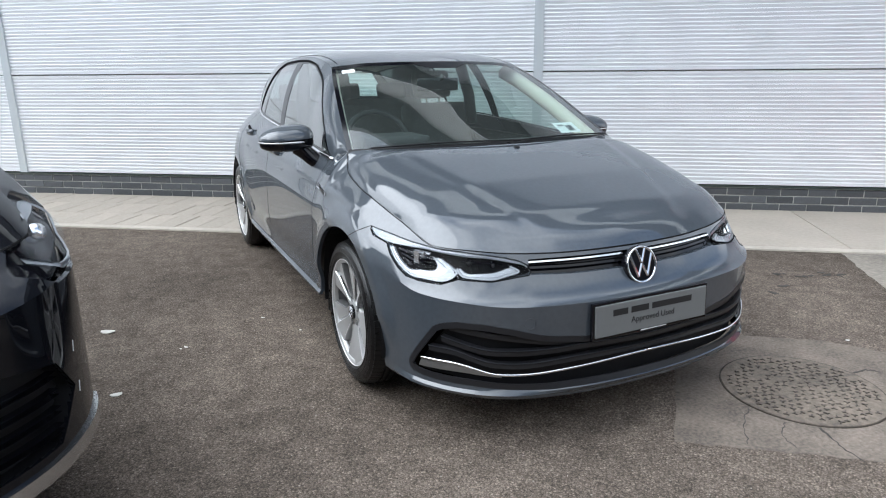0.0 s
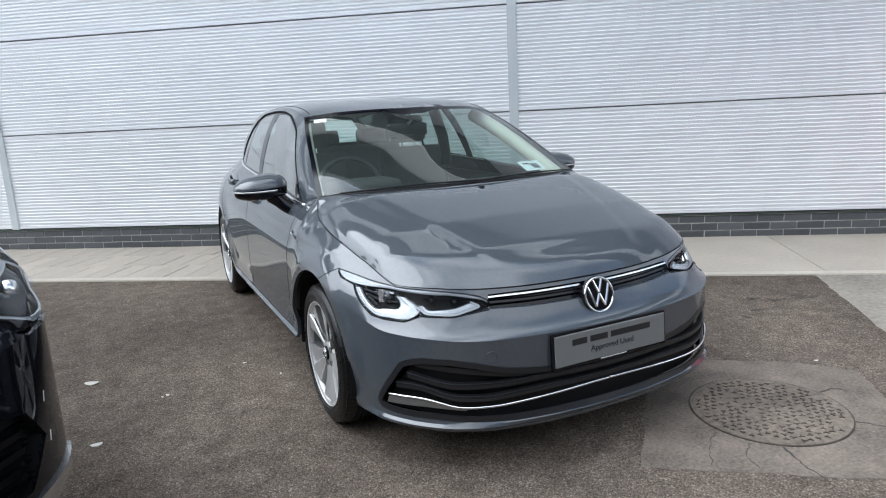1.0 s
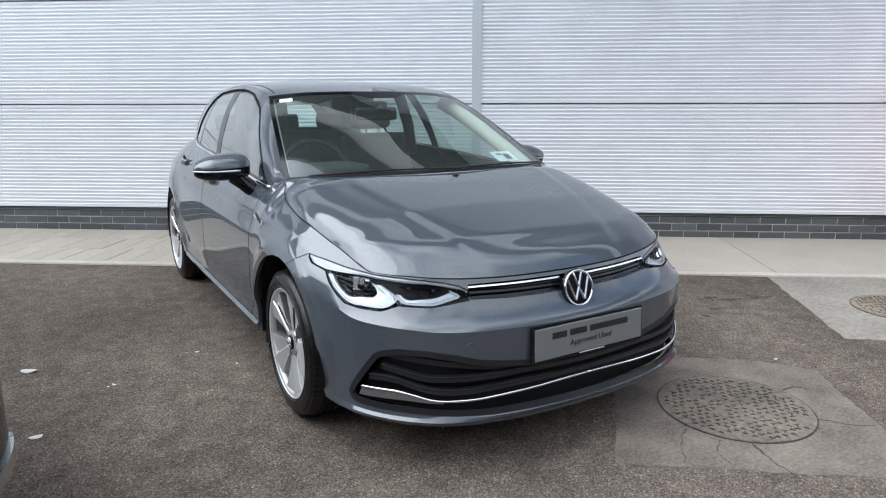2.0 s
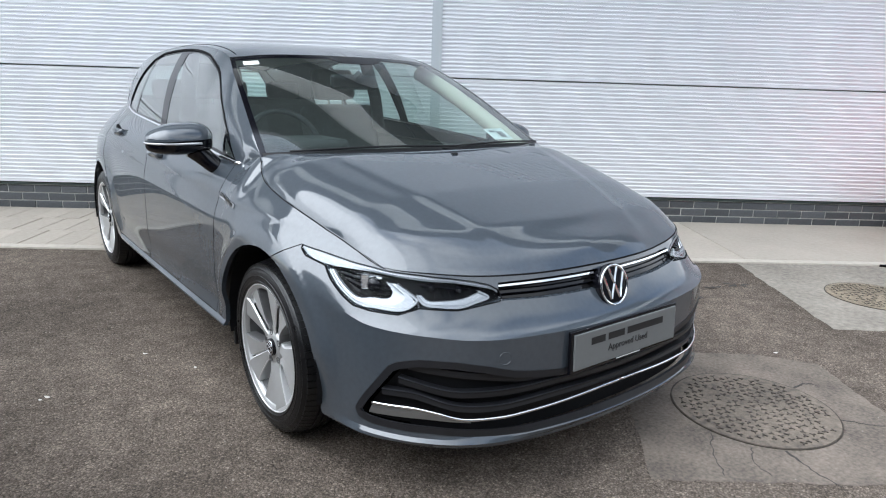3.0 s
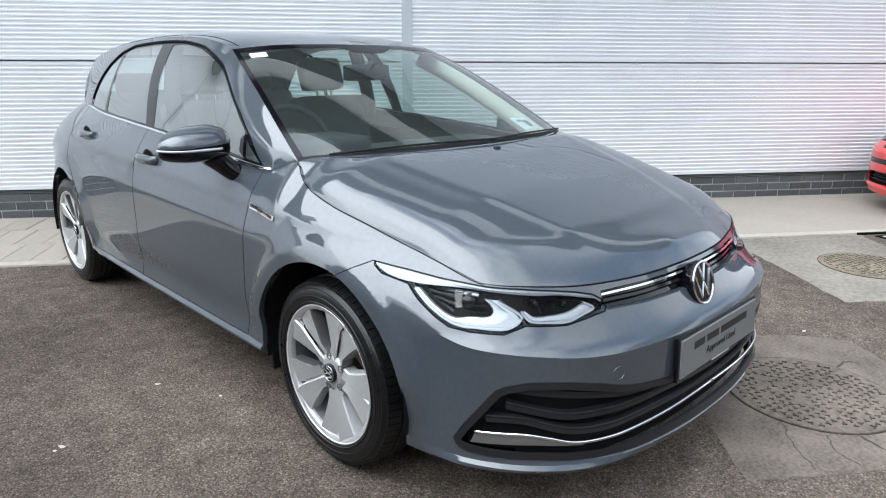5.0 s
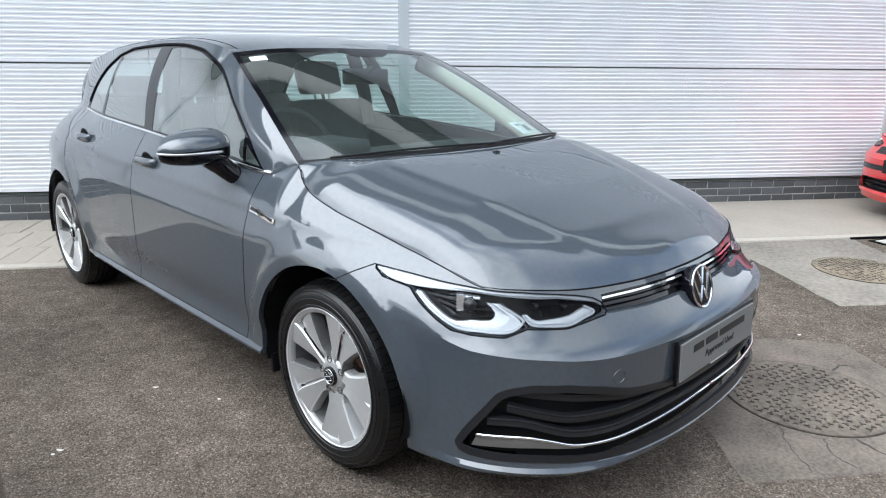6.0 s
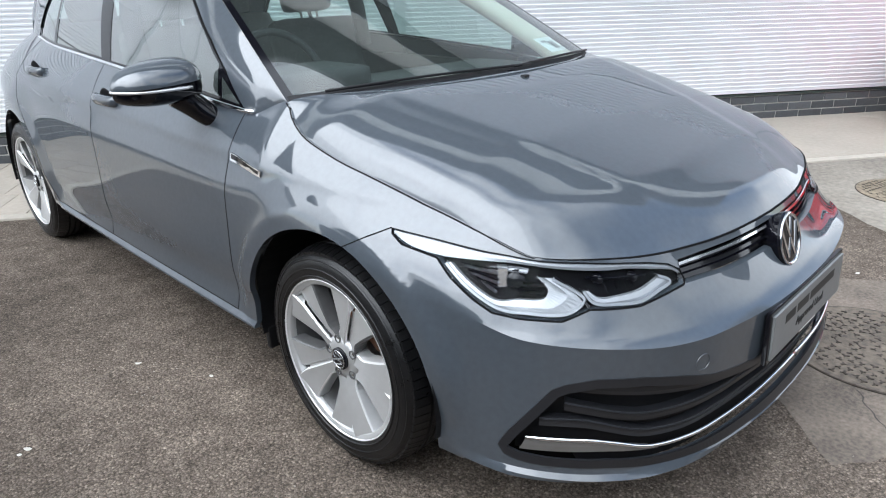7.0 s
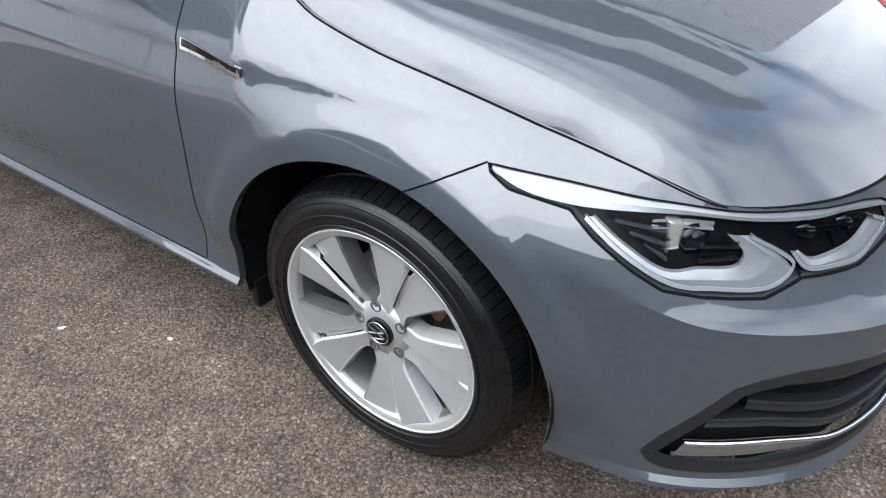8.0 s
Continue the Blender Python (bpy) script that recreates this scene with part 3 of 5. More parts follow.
# The plan outline: half-width and length
PLAN = [(0, -0.885), (0.13, -0.883), (0.26, -0.873), (0.40, -0.851), (0.50, -0.826), (0.60, -0.780), (0.68, -0.719), (0.74, -0.654), (0.79, -0.575),
        (0.823, -0.485), (0.845, -0.39), (0.859, -0.29), (0.869, -0.17), (0.879, 0.0), (0.884, 0.25), (0.886, 0.6), (0.888, 1.2), (0.887, 1.8), (0.880, 2.3), (0.868, 2.62), (0.837, 2.9),
        (0.787, 3.12), (0.71, 3.27), (0.58, 3.36), (0.42, 3.40), (0.2, 3.42), (0, 3.425)]
# Along it: top line's height, how far the top leans in, the height of that lean, its power, the bottom line's height
KNOTS = [("s", 0.0, 0.690, 0.120, 0.148, 0.60, 0.195), ("s", 0.30, 0.692, 0.126, 0.148, 0.60, 0.197), ("s", 0.44, 0.696, 0.132, 0.150, 0.62, 0.200),
         ("s", 0.58, 0.704, 0.124, 0.154, 0.66, 0.204), ("s", 0.685, 0.714, 0.105, 0.155, 0.70, 0.208), ("y", -0.575, 0.722, 0.088, 0.152, 0.75, 0.212),
         ("y", -0.43, 0.756, 0.102, 0.15, 1.4, 0.214), ("y", -0.33, 0.776, 0.110, 0.16, 1.8, 0.214), ("y", -0.22, 0.802, 0.108, 0.17, 2.0, 0.214), ("y", -0.09, 0.832, 0.102, 0.18, 2.0, 0.22),
         ("y", 0.03, 0.855, 0.098, 0.20, 2.0, 0.262), ("y", 0.15, 0.885, 0.099, 0.21, 2.0, 0.285), ("y", 0.237, 0.922, 0.117, 0.23, 2.0, 0.285), ("y", 0.293, 0.964, 0.139, 0.26, 2.0, 0.285), ("y", 0.36, 0.945, 0.130, 0.25, 2.0, 0.285), ("y", 0.43, 0.918, 0.108, 0.24, 2.0, 0.285),
         ("y", 1.0, 0.955, 0.118, 0.26, 2.0, 0.285), ("y", 1.557, 0.990, 0.124, 0.27, 2.0, 0.285), ("y", 2.2, 1.014, 0.148, 0.27, 2.0, 0.285),
         ("y", 2.755, 1.034, 0.205, 0.28, 2.0, 0.285), ("y", 2.99, 1.035, 0.21, 0.28, 2.0, 0.285), ("e", 0, 1.02, 0.13, 0.3, 1.5, 0.27)]
BODY = Shape(PLAN, KNOTS)
AY, AS = BODY.at_y, BODY.at_s
WB = 2.63
A_CORNER = AY(-0.575)


def edge_points(a0, a1, n):
    return [tuple(BODY(a0 + (a1 - a0) * k / n, BODY.top(a0 + (a1 - a0) * k / n))) for k in range(n + 1)]


def bonnet_form(w, v, p):
    """Two raised creases that run from the windscreen's corners to the grille, and a rolled nose."""
    v = min(1.0, max(0.0, v))
    line = 0.40 + 0.30 * v
    t = max(0.0, min(1.0, (line - w) / 0.05 + 0.5))
    fade = min(1.0, max(0.0, v / 0.25)) * min(1.0, max(0.0, (1 - v) / 0.15))
    z = 0.004 * t * t * (3 - 2 * t) * fade
    roll = 0.022 * math.sin(math.pi * min(1.0, v / 0.42)) * (1 - 0.55 * w) if v < 0.42 else 0.0
    mid, rim = BONNET_MID(p[1]), BODY.top(A_CORNER + (AY(0.293) - A_CORNER) * v)
    f = min(1.0, v / 0.22)
    keep = f * f * (3 - 2 * f)
    flat, x = min(w, line), max(0.0, (w - line) / (1 - line))
    fall = max(0.0, mid - 0.012 * line * line - rim)
    goal = mid - 0.012 * flat * flat - fall * (0.30 * x + 0.25 * x ** 3 + 0.45 * x ** 8)
    return np.array([0, 0, z * (1 - w ** 8) + roll * (1 - keep) + (goal - p[2]) * keep])


def BONNET_MID(y):
    """Height of the bonnet's middle line."""
    return np.interp(y, [-0.765, -0.70, -0.55, -0.30, -0.05, 0.108, 0.30], [0.690, 0.742, 0.806, 0.884, 0.945, 0.982, 0.989])


COWL = [(0, 0.108, 0.982), (0.2, 0.119, 0.982), (0.4, 0.153, 0.979), (0.59, 0.213, 0.972), (0.746, 0.293, 0.964)]
BONNET = Patch(edge_points(0, A_CORNER, 30), COWL,
               [(0, -0.765, 0.690), (0, -0.70, 0.742), (0, -0.55, 0.806), (0, -0.30, 0.884), (0, -0.05, 0.945), (0, 0.108, 0.982)],
               edge_points(A_CORNER, AY(0.293), 40), bonnet_form)

HEADER = [(0, 0.905, 1.367), (0.2, 0.914, 1.366), (0.42, 0.95, 1.359), (0.585, 1.012, 1.340)]
SCREEN_SIDE = [(0.746, 0.293, 0.964), (0.715, 0.455, 1.057), (0.672, 0.66, 1.171), (0.629, 0.85, 1.267), (0.585, 1.012, 1.340)]
SCREEN = Patch(COWL, HEADER, [(0, 0.108, 0.982), (0, 0.38, 1.112), (0, 0.65, 1.249), (0, 0.905, 1.367)], SCREEN_SIDE)
RAIL = [(0.585, 1.012, 1.340), (0.580, 1.15, 1.374), (0.570, 1.4, 1.400), (0.566, 1.75, 1.405), (0.548, 2.2, 1.390), (0.517, 2.6, 1.364), (0.486, 2.95, 1.324), (0.47, 3.10, 1.303)]
ROOF_END = [(0, 3.20, 1.362), (0.25, 3.18, 1.353), (0.39, 3.14, 1.333), (0.47, 3.10, 1.303)]
ROOF = Patch(HEADER, ROOF_END, [(0, 0.905, 1.367), (0, 1.2, 1.418), (0, 1.6, 1.443), (0, 2.1, 1.441), (0, 2.7, 1.414), (0, 3.2, 1.358)], RAIL)


class Side:
    """The side of the cabin over (k, q): k from windscreen foot to tail, q from belt line to roof rail."""
    KS = [0.0, 0.10, 0.22, 0.36, 0.52, 0.78, 1.0]
    YB = [0.294, 0.42, 0.58, 0.90, 1.52, 2.50, 2.99]
    YT = [0.294, 0.46, 0.68, 1.01, 1.60, 2.60, 3.10]

    def __init__(self, sign):
        self.sign = sign
        side = spline(SCREEN_SIDE[:-1] + RAIL, 16)
        self.top = side[np.argsort(side[:, 1])]
        self.ks, self.yb = dense(self.KS, self.YB)
        self.yt = dense(self.KS, self.YT)[1]

    def base(self, k, q):
        yb, yt = np.interp(k, self.ks, self.yb), np.interp(k, self.ks, self.yt)
        a = AY(yb)
        b = np.array(BODY(a, BODY.top(a)))
        t = np.array([np.interp(yt, self.top[:, 1], self.top[:, i]) for i in range(3)])
        p = b + (t - b) * q
        width = min(1.0, (t[2] - b[2]) / 0.3)
        p[0] += (0.045 * 4 * q * (1 - q) * (0.55 + 0.45 * q)) * width * (0.3 + 0.7 * min(1.0, (1 - k) / 0.55))
        return Vector((p[0] * self.sign, p[1], p[2]))

    def __call__(self, k, q, off=0.0):
        p = self.base(k, q)
        if off:
            n = (self.base(k + 1e-3, q) - self.base(k - 1e-3, q)).cross(self.base(k, q + 1e-3) - self.base(k, q - 1e-3))
            if n.x * self.sign < 0:
                n = -n
            p = p + n.normalized() * off
        return p

    def kq(self, y, z):
        """The sheet's place at a point of the side view."""
        k, q = 0.4, 0.5
        for _ in range(40):
            p = self.base(k, q)
            k -= 0.25 * (p.y - y)
            k = min(1.0, max(0.0, k))
            lo, hi = self.base(k, 0).z, self.base(k, 1).z
            q = min(1.0, max(0.0, q + 0.7 * (z - self.base(k, q).z) / max(0.02, hi - lo)))
        return (k, q)


car = thing("hatchback_car", "mid-grey metallic five-door hatchback parked on the asphalt", "car")

# Flat sheet of the lower body, whole way round
us = sorted({round(s * x, 5) for s in (1, -1) for x in np.r_[np.linspace(0, AY(-0.2), 62), np.linspace(AY(-0.2), AY(0.6), 46), np.linspace(AY(0.6), AY(2.1), 46), np.linspace(AY(2.1), BODY.length, 50)]})


def rows(u):
    lo, hi = BODY.low(u), BODY.top(u)
    mid = hi - BODY.key(u, 3)
    return [*np.linspace(lo, 0.33, 13)[:-1], *np.linspace(0.33, mid, 15)[:-1], *[mid + (hi - mid) * (1 - (1 - t) ** 1.1) for t in np.linspace(0, 1, 22)]]


sheet = flat_grid(us, rows)


def mirrored(poly, s):
    return [(s * a, z) for a, z in poly]


# Wheel openings, cut out for good
ARCH_R = 0.376
for s in (1, -1):
    for yc in (0.0, WB):
        a = AY(yc)
        poly = [(a + ARCH_R * math.cos(t), 0.318 + ARCH_R * math.sin(t)) for t in np.linspace(-0.1, math.pi + 0.1, 44)]
        poly = [(a + ARCH_R + 0.004, 0.1)] + poly + [(a - ARCH_R + 0.018, 0.1)]
        carve(sheet, mirrored(poly, s)).free()

# Lower intake, cut out for good
GR = [(0.0, 0.405), (AS(0.28), 0.409), (AS(0.40), 0.424), (AS(0.45), 0.433), (AS(0.54), 0.458), (AS(0.62), 0.474), (AS(0.70), 0.477), (AS(0.74), 0.463), (AS(0.755), 0.450), (AY(-0.558), 0.335), (AY(-0.535), 0.294), (AY(-0.545), 0.280), (AY(-0.570), 0.273), (AS(0.76), 0.269), (AS(0.67), 0.266), (AS(0.54), 0.254), (AS(0.40), 0.246), (0.0, 0.243)]
INTAKE = GR + [(-a, z) for a, z in GR[-2:0:-1]]
carve(sheet, INTAKE).free()
# Black sheet behind the intake stands in for its unlit depth
part("intake_shade_backing", wrap(flat_grid([u for u in us[::2] if abs(u) < AY(-0.40)], lambda u: [0.22, 0.30, 0.38, 0.47]), BODY, -0.07), GAPBLACK, car)

# Headlights and the slim upper grille
HL = [(AS(0.455), 0.640), (AS(0.462), 0.662), (AS(0.50), 0.678), (AS(0.56), 0.691), (AS(0.64), 0.702), (AS(0.72), 0.712), (A_CORNER, 0.7165), (AY(-0.466), 0.722), (AY(-0.36), 0.730), (AY(-0.216), 0.741),
      (AY(-0.223), 0.731), (AY(-0.258), 0.714), (AY(-0.304), 0.707), (AY(-0.352), 0.700), (AY(-0.395), 0.670), (AY(-0.458), 0.634), (AY(-0.502), 0.612), (AY(-0.557), 0.604), (AS(0.75), 0.603), (AS(0.71), 0.623), (AS(0.61), 0.617), (AS(0.51), 0.628), (AS(0.465), 0.631)]
lamp_sheets = [carve(sheet, mirrored(HL, s)) for s in (1, -1)]
UG = [(0.0, 0.678), (AS(0.30), 0.680), (AS(0.458), 0.680), (AS(0.462), 0.662), (AS(0.455), 0.632), (AS(0.30), 0.625), (0.0, 0.622)]
grille_sheet = carve(sheet, UG + [(-a, z) for a, z in UG[-2:0:-1]])

# Front bumper, wings, doors, rear: cut apart along the panel gaps
BUMP = [(0.0, 0.74), (A_CORNER, 0.74), (AY(-0.215), 0.742), (AY(-0.163), 0.717), (AY(-0.094), 0.680), (AY(-0.08), 0.672), (AY(-0.08), 0.15)]
bumper_sheet = carve(sheet, [(0.0, 0.1), *[(a, z) for a, z in BUMP[::-1]]] + [(-a, z) for a, z in BUMP[1:]])
DOOR_F = [(AY(0.470), 0.99), (AY(0.466), 0.80), (AY(0.472), 0.60), (AY(0.482), 0.40), (AY(0.490), 0.308), (AY(1.505), 0.308), (AY(1.500), 0.60), (AY(1.515), 0.86), (AY(1.54), 1.02)]
DOOR_R = [(AY(1.54), 1.02), (AY(1.515), 0.86), (AY(1.500), 0.60), (AY(1.505), 0.308), (AY(2.17), 0.308), (AY(2.24), 0.42), (AY(2.34), 0.62), (AY(2.46), 0.74), (AY(2.55), 0.86), (AY(2.58), 1.06)]
doors = []
for s in (1, -1):
    doors.append((s, carve(sheet, mirrored(DOOR_F, s)), carve(sheet, mirrored(DOOR_R, s))))

WING = [(A_CORNER - 0.1, 1.1), (A_CORNER - 0.1, 0.12), (AY(0.487), 0.12), (AY(0.482), 0.40), (AY(0.472), 0.60), (AY(0.466), 0.80), (AY(0.470), 1.1)]
for s in (1, -1):
    part("front_wing", wrap(carve(sheet, mirrored(WING, s)), BODY, thick=0.018), PAINT, car)
part("body_shell", wrap(sheet, BODY, thick=0.018), PAINT, car)
bumper = part("front_bumper", wrap(bumper_sheet, BODY, thick=0.018), PAINT, car)
for s, f, r in doors:
    fd = part("front_door", wrap(f, BODY, thick=0.012), PAINT, car)
    rd = part("rear_door", wrap(r, BODY, thick=0.012), PAINT, car)
    # Pull handles over flat black discs, which paint in the cups' shade
    for d, y, z in ((fd, 1.36, 0.872), (rd, 2.24, 0.912)):
        c = BODY(s * AY(y), z)
        m = Matrix.Translation(c) @ pose(0, 0, 0, 0, s * 12, 0)
        cup = lathe([(0.0, 0.003), (0.6, 0.003), (0.9, 0.0045), (1.0, -0.003)], 28, m @ pose(0, 0, 0, 0, s * 90, 0) @ Matrix.Diagonal((0.046, 0.060, 1, 1)))
        part("cup_shade_disc", cup, GAPBLACK, d, smooth=True)
        pts = spline([(s * 0.0, -0.088, 0.004), (s * 0.012, -0.07, 0.004), (s * 0.018, 0, 0.004), (s * 0.016, 0.07, 0.002), (s * 0.008, 0.105, 0), (s * -0.004, 0.112, 0)], 6)
        part("pull_handle", tube(pts, lambda t: 0.013 + 0.004 * math.sin(math.pi * t), 10, 1.35, m), PAINT, d, smooth=True)
    # Gaps round the doors
    for line in ([(s * a, min(z, BODY.top(a))) for a, z in DOOR_F[:7]], [(s * a, min(z, BODY.top(a))) for a, z in DOOR_F[5:]], [(s * a, min(z, BODY.top(a))) for a, z in DOOR_R[3:]]):
        part("door_gap", ribbon(line, 0.0028, BODY), GAPBLACK, fd)
for s in (1, -1):
    part("bumper_gap", ribbon([(s * a, z) for a, z in BUMP[2:5]], 0.0028, BODY), GAPBLACK, bumper)

# Bonnet
bsheet = flat_grid([math.copysign(1 - (1 - abs(t)) ** 1.7, t) for t in np.linspace(-1, 1, 97)], lambda u: np.linspace(0, 1, 49))
bonnet = part("bonnet", wrap(bsheet, BONNET, thick=0.014), PAINT, car)
for s in (1, -1):
    part("bonnet_gap", ribbon([(s * (A_CORNER + (AY(0.293) - A_CORNER) * t), BODY.top(A_CORNER + (AY(0.293) - A_CORNER) * t) - 0.002) for t in np.linspace(0, 1, 40)], 0.0023, BODY, 0.0008), GAPBLACK, bonnet)
part("bonnet_gap", ribbon([(u, 0.0) for u in np.linspace(-1, 1, 30)], 0.012, BONNET, 0.0012, n=0.03), GAPBLACK, bonnet)
part("washer_jet", boxes((-0.012, 0.012, 0.04, 0.06, 0.968, 0.976), bevel=0.003), BLACKPLASTIC, bonnet)

# Roof with black rain channels
roof = part("roof", wrap(flat_grid(np.linspace(-1, 1, 41), lambda u: np.linspace(0, 1, 41)), ROOF, thick=0.012), PAINT, car)
for s in (1, -1):
    part("roof_channel", ribbon([(s * 0.93, v) for v in np.linspace(0.02, 0.97, 30)], 0.007, ROOF, 0.0012, n=0.03), GAPBLACK, roof)

# Windscreen with its black band
ws = flat_grid(np.linspace(-1, 1, 41), lambda u: np.linspace(0, 1, 31))
pane = carve(ws, [(-0.968, 0.03), (0.968, 0.03), (0.966, 0.945), (0.25, 0.955), (0.12, 0.90), (-0.12, 0.90), (-0.25, 0.955), (-0.966, 0.945)])
screen = part("windscreen", wrap(pane, SCREEN), GLASS, car, "clear windscreen with a faint green tint")
screen.visible_shadow = False
part("windscreen_band", wrap(ws, SCREEN, 0.001), GLOSSBLACK, screen)

# Cabin sides: pillars, windows, chrome strip
for s in (1, -1):
    S = Side(s)
    sh = flat_grid(np.linspace(0, 1, 90), lambda u: np.linspace(0, 1, 22))
    front = [(0.635, 0.948), (1.0, 0.972), (1.495, 0.999), (1.52, 1.15), (1.564, 1.366), (1.42, 1.366), (1.24, 1.344), (1.06, 1.291), (0.88, 1.201), (0.74, 1.117), (0.635, 1.043)]
    quarter = [(0.505, 0.938), (0.61, 0.946), (0.61, 1.008), (0.56, 0.975)]
    rear = [(1.588, 1.006), (1.9, 1.018), (2.215, 1.030), (2.215, 1.15), (2.205, 1.339), (2.1, 1.355), (1.694, 1.370), (1.64, 1.18)]
    rquarter = [(2.255, 1.032), (2.64, 1.043), (2.625, 1.085), (2.542, 1.168), (2.41, 1.261), (2.31, 1.308), (2.245, 1.328), (2.25, 1.15)]
    panes = [carve(sh, [S.kq(y, z) for y, z in o]) for o in (front, quarter, rear, rquarter)]
    band = [(0.475, 0.928), (1.0, 0.960), (1.56, 0.990), (2.1, 1.012), (2.68, 1.036), (2.66, 1.078), (2.565, 1.175), (2.43, 1.270), (2.28, 1.335), (2.1, 1.368), (1.7, 1.382), (1.45, 1.378), (1.22, 1.352), (1.03, 1.290), (0.85, 1.195), (0.70, 1.105), (0.58, 1.02)]
    black = carve(sh, [S.kq(y, z) for y, z in band])
    part("pillar_panel", wrap(sh, S, thick=0.01), PAINT, car)
    part("window_surround", wrap(black, S, -0.002), GLOSSBLACK, car)
    for nm, p in zip(("front_window", "mirror_quarter_pane", "rear_window", "rear_quarter_pane"), panes):
        w = part(nm, wrap(p, S, -0.004), SIDEGLASS, car)
        w.visible_shadow = False
    flat_side = lambda a, b, off=0.0, S=S: S(a / 2.75, b / 0.38, off)
    on_side = lambda y, z: tuple(c * f for c, f in zip(S.kq(y, z), (2.75, 0.38)))
    line = spline([on_side(y, z) for y, z in ((0.425, 0.924), (1.0, 0.957), (1.56, 0.989), (2.1, 1.011), (2.69, 1.031))], 8)
    part("chrome_strip", tube([flat_side(*q, 0.001) for q in line], 0.0075, 8), CHROME, car, smooth=True)
    part("weather_seal", ribbon([on_side(y, z) for y, z in band[5:]], 0.008, flat_side, 0.003, n=0.04), GAPBLACK, car)

# Tail: window, hatch, spoiler
tail_top = [(0, 3.20, 1.357), (0.25, 3.18, 1.349), (0.40, 3.14, 1.329), (0.47, 3.10, 1.300)]
tail_foot = [tuple(BODY(a, BODY.top(a))) for a in np.linspace(BODY.length, AY(2.99), 10)]
TAIL = Patch(tail_top, tail_foot, [(0, 3.20, 1.357), (0, 3.27, 1.2), tail_foot[0]], [(0.47, 3.10, 1.300), (0.555, 3.055, 1.17), tail_foot[-1]])
tsh = flat_grid(np.linspace(-1, 1, 31), lambda u: np.linspace(0, 1, 21))
tp = carve(tsh, [(-0.82, 0.12), (0.82, 0.12), (0.80, 0.80), (-0.80, 0.80)])
part("tailgate", wrap(tsh, TAIL, thick=0.01), PAINT, car)
part("rear_screen", wrap(tp, TAIL), GLASS, car).visible_shadow = False

# Floor, wheel wells
part("floor_pan", boxes((-0.78, 0.78, 0.42, 2.2, 0.17, 0.26), (-0.52, 0.52, -0.70, 3.3, 0.18, 0.26), bevel=0.02), BLACKPLASTIC, car)
for s in (1, -1):
    for yc in (0.0, WB):
        bm = bmesh.new()
        prev = None
        for k in range(25):
            t = radians(-10 + 200 * k / 24)
            ring = [bm.verts.new((s * x, yc + 0.383 * math.cos(t), 0.32 + 0.383 * math.sin(t))) for x in (0.866, 0.55)]
            if prev:
                bm.faces.new((prev[0], prev[1], ring[1], ring[0]))
            prev = ring
        c = [bm.verts.new((s * 0.55, yc + 0.385 * math.cos(radians(-10 + 200 * k / 24)), 0.32 + 0.385 * math.sin(radians(-10 + 200 * k / 24)))) for k in range(25)]
        bm.faces.new(c)
        part("wheel_arch_liner", bm, BLACKPLASTIC, car)
for s in (1, -1):
    part("mud_deflector", boxes((s * 0.80 - 0.05, s * 0.80 + 0.05, 0.372, 0.395, 0.195, 0.27), bevel=0.006), BLACKPLASTIC, car)


